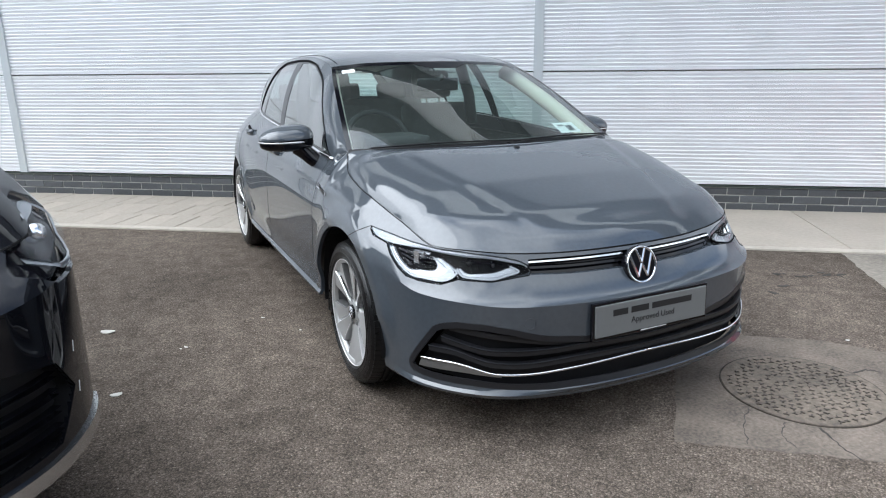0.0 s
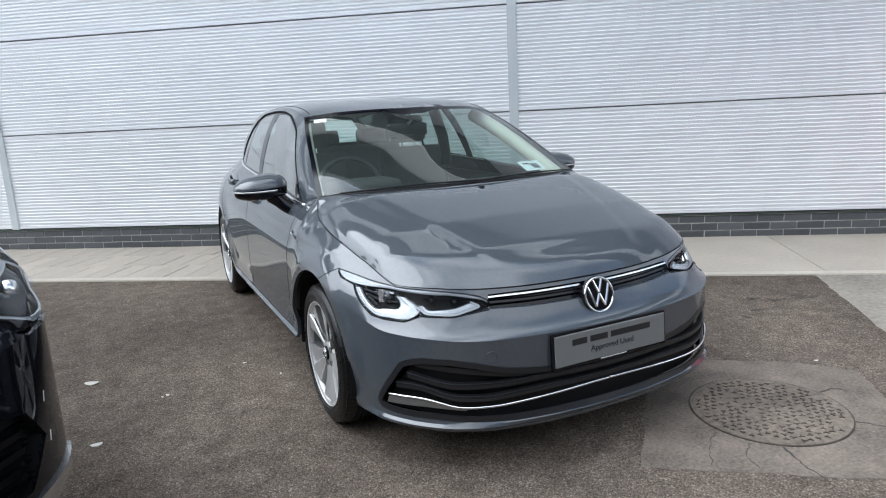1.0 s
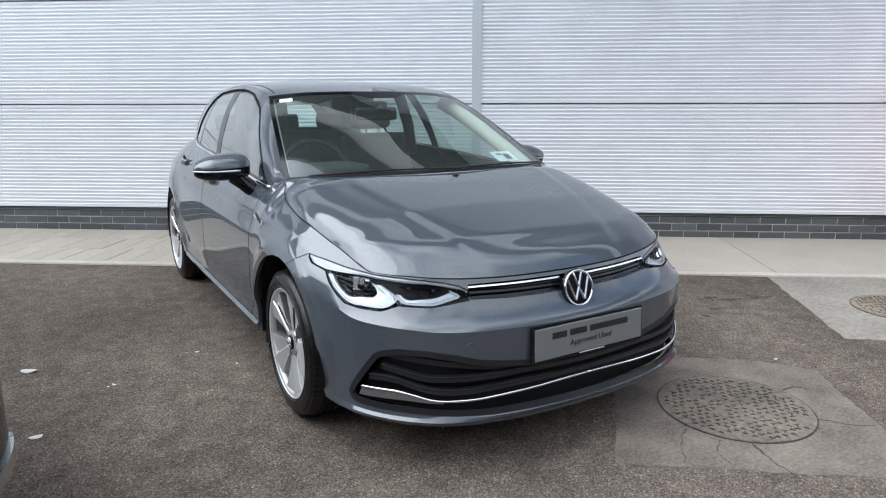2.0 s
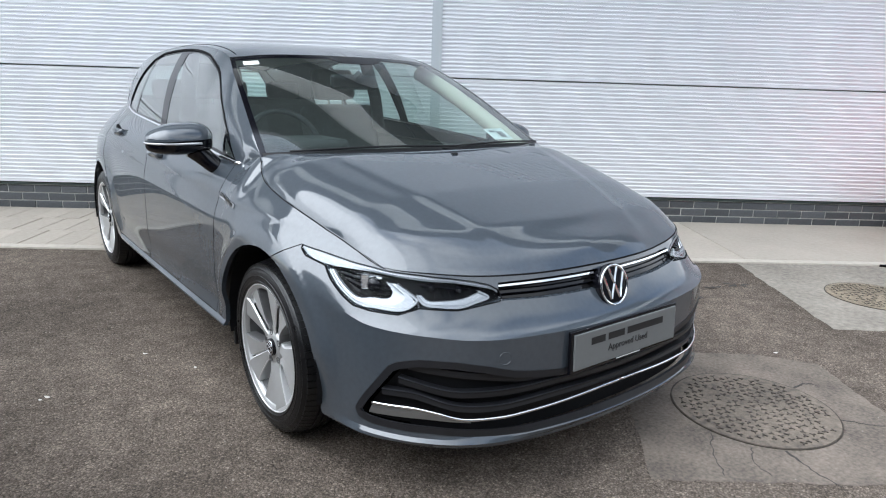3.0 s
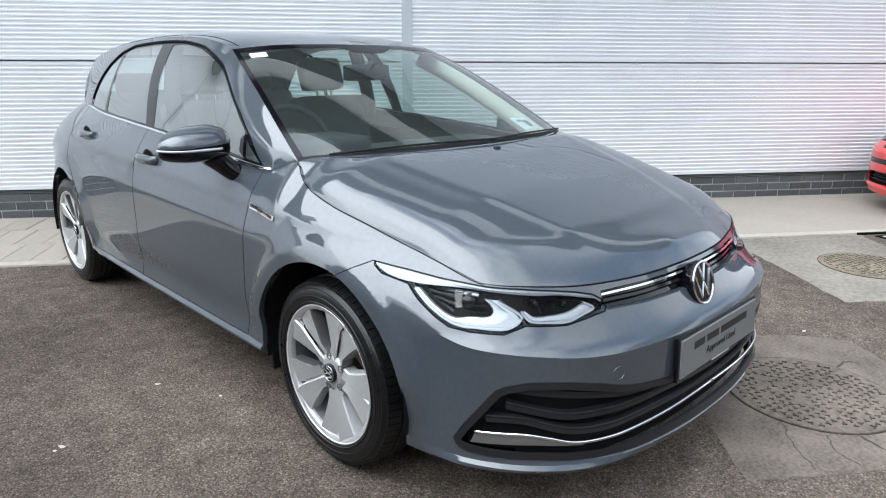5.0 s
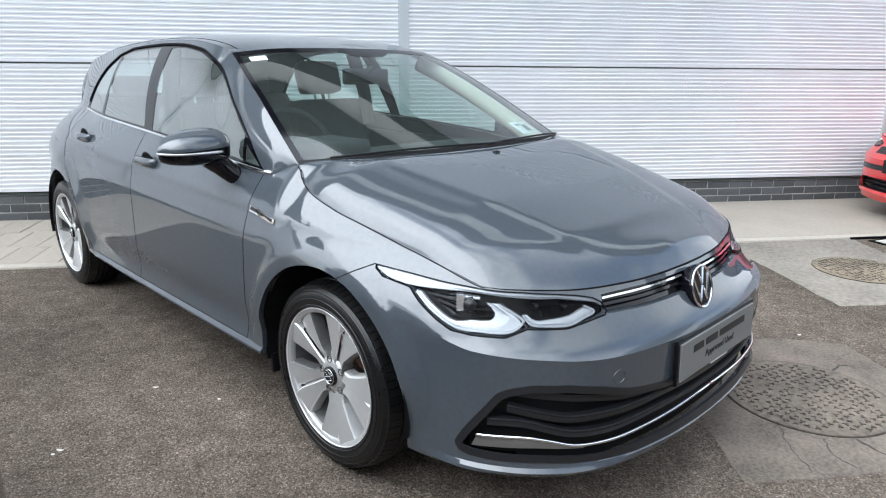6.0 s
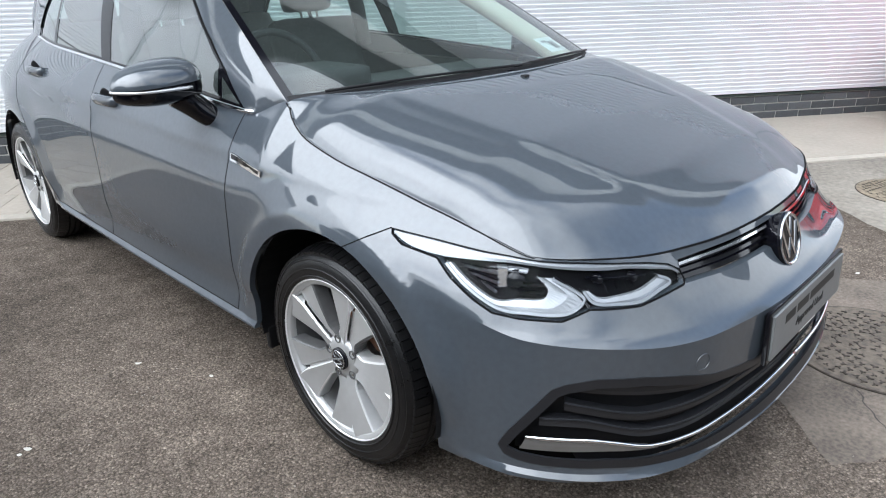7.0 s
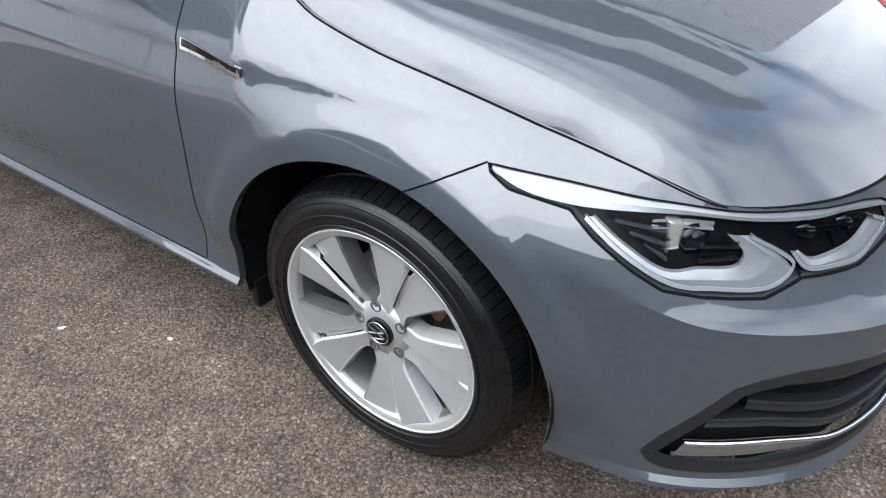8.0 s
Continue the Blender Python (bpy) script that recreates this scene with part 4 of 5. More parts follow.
# ---- wheels ----
def wheel(at, name="wheel"):
    """Axis along local z, outer face up."""
    hub = new(name)
    hub.parent = car
    hub.matrix_world = at
    R, W = 0.316, 0.205
    h = W / 2
    tyre = [(0.226, h - 0.012), (0.234, h - 0.004), (0.252, h + 0.001), (0.274, h), (0.290, h - 0.006), (0.2995, h - 0.015), (0.303, h - 0.03), (0.306, h - 0.055), (0.312, 0.02), (0.312, -0.02), (0.3105, -h + 0.055),
            (0.304, -h + 0.016), (0.272, -h), (0.234, -h + 0.004), (0.226, -h + 0.012)]
    ty = part("tyre", lathe(tyre, 72), RUBBER, hub, smooth=True)
    # Tread blocks: shoulder lugs and three ribs
    bm = bmesh.new()
    for k in range(76):
        a = 2 * math.pi * k / 76
        for z0, z1, r0, r1, sk in ((0.044, 0.088, 0.3115, 0.3000, 0.0), (-0.088, -0.044, 0.3000, 0.3115, 0.0)):
            n = 2 * math.pi / 76 * 0.44
            q = []
            for dz, r in ((z0, r0 if z0 > 0 else r0), (z1, r1)):
                for da in (-n, n):
                    q.append((r, a + da, dz))
            vs = []
            for rr in (-0.008, 0.0062):
                vs.append([bm.verts.new(((r + rr) * math.cos(t), (r + rr) * math.sin(t), z)) for r, t, z in (q[0], q[1], q[3], q[2])])
            lo, hi = vs
            bm.faces.new(hi)
            for i in range(4):
                bm.faces.new((lo[i], lo[(i + 1) % 4], hi[(i + 1) % 4], hi[i]))
    bmesh.ops.recalc_face_normals(bm, faces=bm.faces[:])
    part("tread", bm, RUBBER, ty, kind="stuff")
    for z in (-0.028, 0.0, 0.028):
        part("tread_rib", lathe([(0.313, z - 0.011), (0.3195, z - 0.009), (0.3195, z + 0.009), (0.313, z + 0.011)], 72), RUBBER, ty)
    for r in (0.244, 0.264, 0.288):
        part("sidewall_rib", lathe([(r - 0.003, h - 0.006), (r - 0.0015, h + 0.0025 - (0.006 if r > 0.28 else 0)), (r + 0.0015, h + 0.0025 - (0.006 if r > 0.28 else 0)), (r + 0.003, h - 0.008)], 72), RUBBER, ty, smooth=True)
    rim = part("rim", lathe([(0.234, h - 0.012), (0.2345, h - 0.004), (0.2335, h - 0.002), (0.2318, h - 0.0035), (0.2300, h - 0.0055)], 72), ALLOYCUT, hub, smooth=True)
    part("barrel", lathe([(0.2285, h - 0.006), (0.222, h - 0.018), (0.213, h - 0.05), (0.205, -0.02), (0.209, -h + 0.02), (0.231, -h + 0.01)], 72), BARREL, rim, smooth=True)
    face_z = h - 0.006

    RADII = (0.045, 0.068, 0.076, 0.086, 0.100, 0.130, 0.160, 0.185, 0.210, 0.2315)

    def edges(r):
        """Degrees from a pair's middle: the groove's side and the window's side of a blade at radius r."""
        groove = float(np.interp(r, (0.0, 0.08, 0.185, 0.195, 0.2315), (1.6, 1.6, 1.0, 1.2, 3.6)))
        window = 35.6 - float(np.interp(r, (0.066, 0.076, 0.086, 0.100, 0.180, 0.2315), (0.0, 4.0, 9.5, 12.0, 10.5, 9.0)))
        return groove, window

    def face(r, w, lean):
        """Height of a blade's face: it climbs to the rim, and dips towards its window (w = 1) or its groove."""
        t = (r - 0.045) / 0.1865
        return face_z - 0.024 + 0.024 * t ** 0.75 - (0.007 * w if lean > 0 else 0.003 + 0.008 * (1 - w))

    def blade(c, side, lean):
        """A flat satin spoke blade, on one side of its pair's groove."""
        bm = bmesh.new()
        rows = []
        for r in RADII:
            g, o = edges(r)
            chamfer = math.degrees(0.003 / r)
            lo, hi = g + chamfer, o - chamfer * 1.6
            row = []
            for j in range(4):
                w = j / 3
                a = radians(c + side * (lo + (hi - lo) * w))
                row.append(bm.verts.new((r * math.cos(a), r * math.sin(a), face(r, w, lean))))
            rows.append(row)
        for p, q in zip(rows, rows[1:]):
            for j in range(3):
                bm.faces.new((p[j], q[j], q[j + 1], p[j + 1]))
        bmesh.ops.recalc_face_normals(bm, faces=bm.faces[:])
        if sum(f.normal.z for f in bm.faces) < 0:
            bmesh.ops.reverse_faces(bm, faces=bm.faces[:])
        return bm

    def flank(c, side, lean, outer):
        """The polished chamfer and the deep flank along one long edge of a blade."""
        bm = bmesh.new()
        prev = None
        for r in RADII:
            g, o = edges(r)
            chamfer = math.degrees(0.003 / r)
            a0, a1 = (o - chamfer * 1.6, o) if outer else (g + chamfer, g)
            z = face(r, 1.0 if outer else 0.0, lean)
            a2 = a1 + (0.5 if outer else -0.4) * min(1.0, max(0.0, (r - 0.07) / 0.04))
            depth = 0.040 if outer else (0.006 if r < 0.19 else 0.034)
            row = [bm.verts.new((r * math.cos(radians(c + side * q)), r * math.sin(radians(c + side * q)), h)) for q, h in ((a0, z), (a1, z - 0.003), (a2, z - depth))]
            if prev:
                bm.faces.new((prev[0], row[0], row[1], prev[1]))
                bm.faces.new((prev[1], row[1], row[2], prev[2]))
            prev = row
        bmesh.ops.recalc_face_normals(bm, faces=bm.faces[:])
        return bm

    part("rim_flange", lathe([(0.2155, face_z - 0.022), (0.2165, face_z - 0.0055), (0.219, face_z - 0.0035), (0.2300, face_z + 0.0005)], 72), ALLOY, rim, smooth=True)
    for k in range(5):
        c = 138 + 72 * k
        for side in (1, -1):
            sp = part("spoke", blade(c, side, side), ALLOY, rim)
            # Bright flank one side, dark the other: fall of light put into materials
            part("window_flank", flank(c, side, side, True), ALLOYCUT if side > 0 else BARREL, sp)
            part("groove_flank", flank(c, side, side, False), ALLOYCUT, sp)
        # Floor of the groove, bright, as far as the small hole at the rim
        a = radians(c)
        bm = bmesh.new()
        prev = None
        for r in RADII[:8]:
            h = radians(1.9)
            z = face(r, 0.0, -1) - 0.004
            row = [bm.verts.new((r * math.cos(a + d), r * math.sin(a + d), z)) for d in (-h, h)]
            if prev:
                bm.faces.new((prev[0], prev[1], row[1], row[0]))
            prev = row
        part("groove_floor", bm, ALLOYCUT, rim)
        b = radians(c + 36)
        part("lug_hole", lathe([(0.0125, 0.0), (0.0125, 0.004), (0.0095, 0.004), (0.0095, -0.012), (0.0, -0.012)], 18, pose(0.056 * math.cos(b), 0.056 * math.sin(b), face_z - 0.0245)), BARREL, rim)
        part("lug_bolt", lathe([(0.0065, -0.010), (0.0065, 0.0), (0.004, 0.001), (0.0, 0.001)], 6, pose(0.056 * math.cos(b), 0.056 * math.sin(b), face_z - 0.0245)), SATIN, rim)
    part("hub_disc", lathe([(0.066, face_z - 0.05), (0.064, face_z - 0.026), (0.040, face_z - 0.020), (0.0, face_z - 0.020)], 40), ALLOY, rim, smooth=True)
    cap = part("centre_cap", lathe([(0.032, face_z - 0.022), (0.032, face_z - 0.012), (0.029, face_z - 0.010), (0.0, face_z - 0.010)], 36), GLOSSBLACK, rim)
    emblem(0.027, cap, pose(0, 0, face_z - 0.0105, 0, 0, 90), 0.0025, SATIN)
    disc = part("brake_disc", lathe([(0.145, -0.02), (0.145, 0.0), (0.075, 0.0), (0.07, 0.03), (0.0, 0.03)], 48), BRAKE, hub)
    part("caliper", boxes((0.085, 0.165, -0.075, 0.075, -0.035, 0.03), bevel=0.012, m=pose(0, 0, 0, 0, 0, 60)), RUST, hub)
    # Black disc closes the wheel's back: shade there as colour
    part("barrel_shade_disc", lathe([(0.196, -0.04), (0.0, -0.045)], 48), GAPBLACK, hub)
    return hub


def emblem(r, parent, m, thick, material):
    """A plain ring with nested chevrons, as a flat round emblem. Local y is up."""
    part("emblem_ring", lathe([(r, 0), (r, thick * 0.5), (r * 0.97, thick), (r * 0.92, thick), (r * 0.87, thick * 0.5), (r * 0.86, 0)], 40, m, closed=True), material, parent, smooth=True)
    w = r * 0.15

    def bar(x0, y0, x1, y1):
        """A bar with a ridged top."""
        d = Vector((x1 - x0, y1 - y0)).normalized()
        q = Vector((-d.y, d.x)) * w / 2
        bm = bmesh.new()
        rows = [[bm.verts.new((x + q.x * e, y + q.y * e, h)) for e, h in ((1, 0), (1, thick * 0.45), (0, thick * 0.96), (-1, thick * 0.45), (-1, 0))] for x, y in ((x0, y0), (x1, y1))]
        for j in range(4):
            bm.faces.new((rows[0][j], rows[0][j + 1], rows[1][j + 1], rows[1][j]))
        bm.faces.new(rows[0])
        bm.faces.new(rows[1][::-1])
        bmesh.ops.recalc_face_normals(bm, faces=bm.faces[:])
        bm.transform(m)
        return bm

    for x0, y0, x1, y1 in ((-0.30, 0.83, -0.015, 0.12), (0.30, 0.83, 0.015, 0.12), (-0.72, 0.52, -0.30, -0.62), (0.72, 0.52, 0.30, -0.62), (-0.30, -0.62, 0.0, 0.05), (0.30, -0.62, 0.0, 0.05)):
        part("emblem_bar", bar(x0 * r, y0 * r, x1 * r, y1 * r), material, parent)


for s in (1, -1):
    for yc in (0.0, WB):
        rot = (Matrix(((0, 0, -1), (-1, 0, 0), (0, 1, 0))) if s < 0 else Matrix(((0, 0, 1), (1, 0, 0), (0, 1, 0)))).to_4x4()
        wheel(Matrix.Translation((s * 0.772, yc, 0.316)) @ rot)

# ---- headlights ----
def strip(one, two, shape, off, deep=0.008):
    """A band between two lines on a shape, with folded edges."""
    bm = bmesh.new()
    k = 5
    rows = []
    one, two = spline(one, k), spline(two, k)
    for p, q in zip(one, two):
        rows.append([bm.verts.new(shape(*p, off - deep)), bm.verts.new(shape(*p, off)), bm.verts.new(shape(*((p + q) / 2), off + 0.0015)), bm.verts.new(shape(*q, off)), bm.verts.new(shape(*q, off - deep))])
    for a, b in zip(rows, rows[1:]):
        for j in range(4):
            bm.faces.new((a[j], a[j + 1], b[j + 1], b[j]))
    bmesh.ops.recalc_face_normals(bm, faces=bm.faces[:])
    return bm


for s, lamp_sheet in zip((1, -1), lamp_sheets):
    cover_sheet = lamp_sheet.copy()
    lamp = part("headlight", wrap(lamp_sheet, BODY, -0.024, thick=0.03), LAMPBLACK, car, "clear lens headlight with white light guides")
    part("lens_cover", wrap(cover_sheet, BODY, -0.001), CLEAR, lamp).visible_shadow = False
    part("lamp_seal", ribbon([(s * a, z) for a, z in HL + HL[:1]], 0.0018, BODY, 0.0006), GAPBLACK, lamp)
    S2 = lambda pts: [(s * a, z) for a, z in pts]
    part("light_guide", strip(S2([(AY(-0.222), 0.739), (AY(-0.28), 0.7335), (AY(-0.36), 0.727), (AY(-0.456), 0.719), (A_CORNER, 0.7135), (AS(0.70), 0.7065), (AS(0.62), 0.697), (AS(0.51), 0.677), (AS(0.466), 0.660)]),
                              S2([(AY(-0.226), 0.7315), (AY(-0.28), 0.7135), (AY(-0.356), 0.7045), (AY(-0.456), 0.705), (AY(-0.566), 0.704), (AS(0.693), 0.693), (AS(0.62), 0.687), (AS(0.50), 0.666), (AS(0.468), 0.653)]), BODY, -0.004), DRL, lamp)
    part("lamp_bezel", strip(S2([(AY(-0.374), 0.694), (AY(-0.434), 0.656), (AY(-0.498), 0.622), (AY(-0.535), 0.612), (AY(-0.566), 0.611), (AS(0.748), 0.611), (AS(0.715), 0.638), (AS(0.735), 0.660), (AS(0.765), 0.682)]),
                             S2([(AY(-0.386), 0.694), (AY(-0.442), 0.662), (AY(-0.501), 0.634), (AY(-0.547), 0.637), (AY(-0.584), 0.638), (AS(0.774), 0.643), (AS(0.770), 0.657), (AS(0.776), 0.670), (AS(0.786), 0.683)]), BODY, -0.006), LIMB, lamp)
    part("lamp_bezel", strip(S2([(AS(0.722), 0.657), (AS(0.702), 0.630), (AS(0.66), 0.624), (AS(0.604), 0.621), (AS(0.550), 0.631), (AS(0.502), 0.644), (AS(0.540), 0.663)]),
                             S2([(AS(0.712), 0.656), (AS(0.690), 0.640), (AS(0.655), 0.640), (AS(0.60), 0.643), (AS(0.560), 0.652), (AS(0.534), 0.659), (AS(0.548), 0.664)]), BODY, -0.006), LIMB, lamp)
    for pts in ([(AY(-0.376), 0.693), (AY(-0.436), 0.6565), (AY(-0.499), 0.6245), (AY(-0.536), 0.615), (AY(-0.566), 0.6145), (AS(0.746), 0.615), (AS(0.719), 0.639), (AS(0.737), 0.660), (AS(0.765), 0.681)],
                [(AS(0.720), 0.656), (AS(0.701), 0.633), (AS(0.66), 0.627), (AS(0.604), 0.624), (AS(0.552), 0.634), (AS(0.506), 0.645), (AS(0.541), 0.662)]):
        part("light_guide", ribbon([tuple(q) for q in spline(S2(pts), 6)], 0.005, BODY, -0.0025, n=0.02), DRL, lamp)
    # Fins in the dark cavities
    for k in range(6):
        part("lamp_fin", ribbon(S2([(AY(-0.405 - 0.012 * k), 0.698 - 0.006 * k), (AY(-0.50), 0.690 - 0.0085 * k)]), 0.0016, BODY, -0.013), DARKEDGE if k % 2 else GLOSSBLACK, lamp)
    for k in range(4):
        part("lamp_fin", ribbon(S2([(AS(0.775), 0.652 + 0.007 * k), (AY(-0.545), 0.646 + 0.009 * k)]), 0.0014, BODY, -0.014), GLOSSBLACK if k % 2 else SATIN, lamp)
        part("lamp_fin", ribbon(S2([(AS(0.685 - 0.02 * k), 0.676 - 0.002 * k), (AS(0.675 - 0.02 * k), 0.648 + 0.001 * k)]), 0.0014, BODY, -0.014), GLOSSBLACK if k % 2 else SATIN, lamp)
    part("lamp_bezel", ribbon(S2([(AY(-0.47), 0.690), (AY(-0.52), 0.693), (AY(-0.56), 0.692)]), 0.008, BODY, -0.012), LIMB, lamp)
    part("lamp_bezel", ribbon(S2([(AS(0.715), 0.680), (AS(0.66), 0.675), (AS(0.57), 0.667)]), 0.004, BODY, -0.012), GLOSSBLACK, lamp)
    part("lamp_divider", ribbon(S2([(AS(0.762), 0.684), (AS(0.728), 0.652), (AS(0.710), 0.626)]), 0.006, BODY, -0.003), GLOSSBLACK, lamp)
    for aa, zz, r, nm in ((AY(-0.535), 0.667, 0.022, "projector"), (AS(0.690), 0.669, 0.013, "projector"), (AS(0.61), 0.662, 0.012, "projector")):
        c = BODY(s * aa, zz, -0.026)
        q = Vector((s * 0.35, -1, 0.1)).to_track_quat("Z", "Y").to_matrix().to_4x4()
        pr = part(nm, lathe([(r * 1.15, -0.01), (r * 1.15, 0.004), (r, 0.005), (r * 0.9, 0.010), (r * 0.6, 0.016), (0.0, 0.019)], 28, Matrix.Translation(c) @ q), GLOSSBLACK, lamp, smooth=True)
    c = BODY(s * AY(-0.50), 0.676, -0.02)
    part("lens_block", boxes((-0.011, 0.011, -0.012, 0.012, -0.024, 0.022), bevel=0.003, m=Matrix.Translation(c) @ pose(0, 0, 0, 0, 0, s * 45)), LAMPCLEAR, lamp)

# ---- upper grille, badge, plate ----
grille = part("upper_grille", wrap(grille_sheet, BODY, -0.02, thick=0.02), GLOSSBLACK, car, "slim black upper grille with a chrome strip")
for s in (1, -1):
    part("chrome_bar", ribbon([(s * a, z) for a, z in ((0.055, 0.670), (AS(0.30), 0.671), (AS(0.460), 0.672))], 0.0055, BODY, 0.002), CHROME, grille)
    part("grille_slat", ribbon([(s * a, z) for a, z in ((0.055, 0.648), (AS(0.30), 0.650), (AS(0.455), 0.654))], 0.012, BODY, -0.012), GLOSSBLACK, grille)
badge_at = Matrix.Translation((0, -0.814, 0.628)) @ pose(0, 0, 0, 90 - 15, 0, 0)
badge = part("badge", lathe([(0.056, -0.06), (0.070, -0.012), (0.073, 0.003), (0.069, 0.008), (0.0, 0.010)], 48, badge_at), GLOSSBLACK, car, "round chrome and black badge", smooth=False)
emblem(0.070, badge, badge_at @ pose(0, 0, 0.0085), 0.004, CHROME)

plate_at = Matrix.Translation((0, -0.893, 0.4715)) @ pose(0, 0, 0, 90 - 3, 0, 0)
plate = part("number_plate", slab([(-0.26, -0.0575), (0.26, -0.0575), (0.26, 0.0575), (-0.26, 0.0575)], 0.006, plate_at, bevel=0.002), PLATE, car, "silver-grey dealer plate with dark lettering")
part("plate_holder", slab([(-0.270, -0.069), (0.270, -0.069), (0.270, 0.067), (-0.270, 0.067)], 0.012, plate_at @ pose(0, 0, -0.0125), bevel=0.003), GLOSSBLACK, plate)


def lettering(text, size, m, material, parent, depth=0.0006):
    cu = bpy.data.curves.new("lettering", "FONT")
    cu.body, cu.size, cu.align_x, cu.align_y, cu.extrude = text, size, "CENTER", "CENTER", depth
    tmp = new("lettering", cu)
    me = bpy.data.meshes.new_from_object(tmp.evaluated_get(bpy.context.evaluated_depsgraph_get()))
    bpy.data.objects.remove(tmp)
    ob = new("lettering", me)
    me.materials.clear()
    me.materials.append(material)
    ob.parent = parent
    ob.matrix_local = m
    return ob


# The dealer's name as plain bars
for x0, x1 in ((-0.185, -0.118), (-0.103, -0.022), (-0.007, 0.185)):
    part("print_bar", slab([(x0, 0.013), (x1, 0.013), (x1, 0.036), (x0, 0.036)], 0.0006, plate_at @ pose(0, 0, 0.0062)), INK, plate)
lettering("Approved Used", 0.032, plate_at @ pose(0, -0.014, 0.0068), INK, plate)
part("plate_tag", slab([(-0.07, -0.066), (0.08, -0.066), (0.08, -0.057), (-0.07, -0.057)], 0.002, plate_at @ pose(0, 0, 0.0015)), GLOSSBLACK, plate)
part("print_bar", slab([(-0.055, -0.0635), (0.068, -0.0635), (0.068, -0.0595), (-0.055, -0.0595)], 0.0006, plate_at @ pose(0, 0, 0.0037)), WHITE, plate)

# ---- lower intake: slats, chrome lip, corner blades ----
intake = part("lower_intake", wrap(flat_grid(np.linspace(-AY(-0.55), AY(-0.55), 90), lambda u: np.linspace(0.235, 0.482, 4) if abs(u) < AS(0.72) else np.linspace(0.262, 0.275 + 0.207 * max(0.1, (AY(-0.53) - abs(u)) / (AY(-0.53) - AS(0.72))), 4)), BODY, -0.045), BLACKPLASTIC, car, "black lower intake with wavy slats and a chrome lip")
for line in ([(AS(0.742), 0.424), (AS(0.707), 0.413), (AS(0.634), 0.392), (AS(0.562), 0.387), (AS(0.388), 0.386), (AS(0.278), 0.390), (0.0, 0.385)],
             [(AS(0.772), 0.379), (AS(0.707), 0.378), (AS(0.616), 0.346), (AS(0.491), 0.338), (AS(0.27), 0.347), (0.0, 0.345)]):
    for s in (1, -1):
        cur = spline([(s * a, z) for a, z in line], 6)
        part("intake_slat", strip([(p[0], p[1]) for p in cur[::3]], [(p[0], p[1] - 0.022) for p in cur[::3]], BODY, -0.010, 0.02), SLATGREY, intake)
        part("slat_edge", ribbon([tuple(p) for p in cur], 0.0024, BODY, -0.0075), DARKEDGE, intake)
for s in (1, -1):
    cur = spline([(s * a, z) for a, z in ((AS(0.725), 0.466), (AS(0.62), 0.449), (AS(0.52), 0.434), (AS(0.40), 0.415), (AS(0.25), 0.408), (0.0, 0.404))], 4)
    part("intake_slat", strip([(p[0], p[1]) for p in cur[::2]], [(p[0], p[1] - 0.020) for p in cur[::2]], BODY, -0.016, 0.02), SLATGREY, intake)
for s in (1, -1):
    line = spline([(0.0, 0.318), (s * AS(0.13), 0.316), (s * AS(0.377), 0.303), (s * AS(0.49), 0.299), (s * AS(0.594), 0.302), (s * AS(0.66), 0.321), (s * AS(0.708), 0.332), (s * AS(0.76), 0.331), (s * AY(-0.583), 0.329)], 6)
    part("chrome_lip", tube([BODY(*p, 0.001) for p in line], 0.0050, 10), CHROME, intake, smooth=True)
    part("corner_blade", strip([(s * AS(0.594), 0.300), (s * AS(0.66), 0.318), (s * AS(0.708), 0.329), (s * AS(0.76), 0.328), (s * AY(-0.584), 0.326)],
                               [(s * AS(0.574), 0.289), (s * AS(0.64), 0.295), (s * AS(0.69), 0.299), (s * AS(0.75), 0.297), (s * AY(-0.571), 0.293)], BODY, -0.002), BLADEGREY, intake)
    # Dark frame strip, wide enough to paint the recess chamfer's shade too
    part("intake_frame", ribbon([(s * a, z) for a, z in GR], 0.022, BODY, 0.0015), SLATGREY, intake)
part("tow_eye_cover", lathe([(0.0185, 0.0), (0.0190, 0.0010), (0.0200, 0.0010), (0.0205, 0.0)], 36, Matrix.Translation(BODY(-AS(0.486), 0.487)) @ Vector((-0.35, -1, 0)).to_track_quat("Z", "Y").to_matrix().to_4x4()), PAINT, bumper)

# ---- wing badge ----
for s in (1, -1):
    line = [(s * AY(0.452), 0.806), (s * AY(0.36), 0.797), (s * AY(0.273), 0.787)]
    wb = part("wing_badge", ribbon(line, lambda t: 0.022 - 0.005 * t, BODY, 0.003), CHROME, car, "slim chrome wing badge")
    part("badge_inlay", ribbon([(s * AY(0.446), 0.8080), (s * AY(0.36), 0.7994), (s * AY(0.283), 0.7898)], lambda t: 0.0135 - 0.004 * t, BODY, 0.0036), GLOSSBLACK, wb)

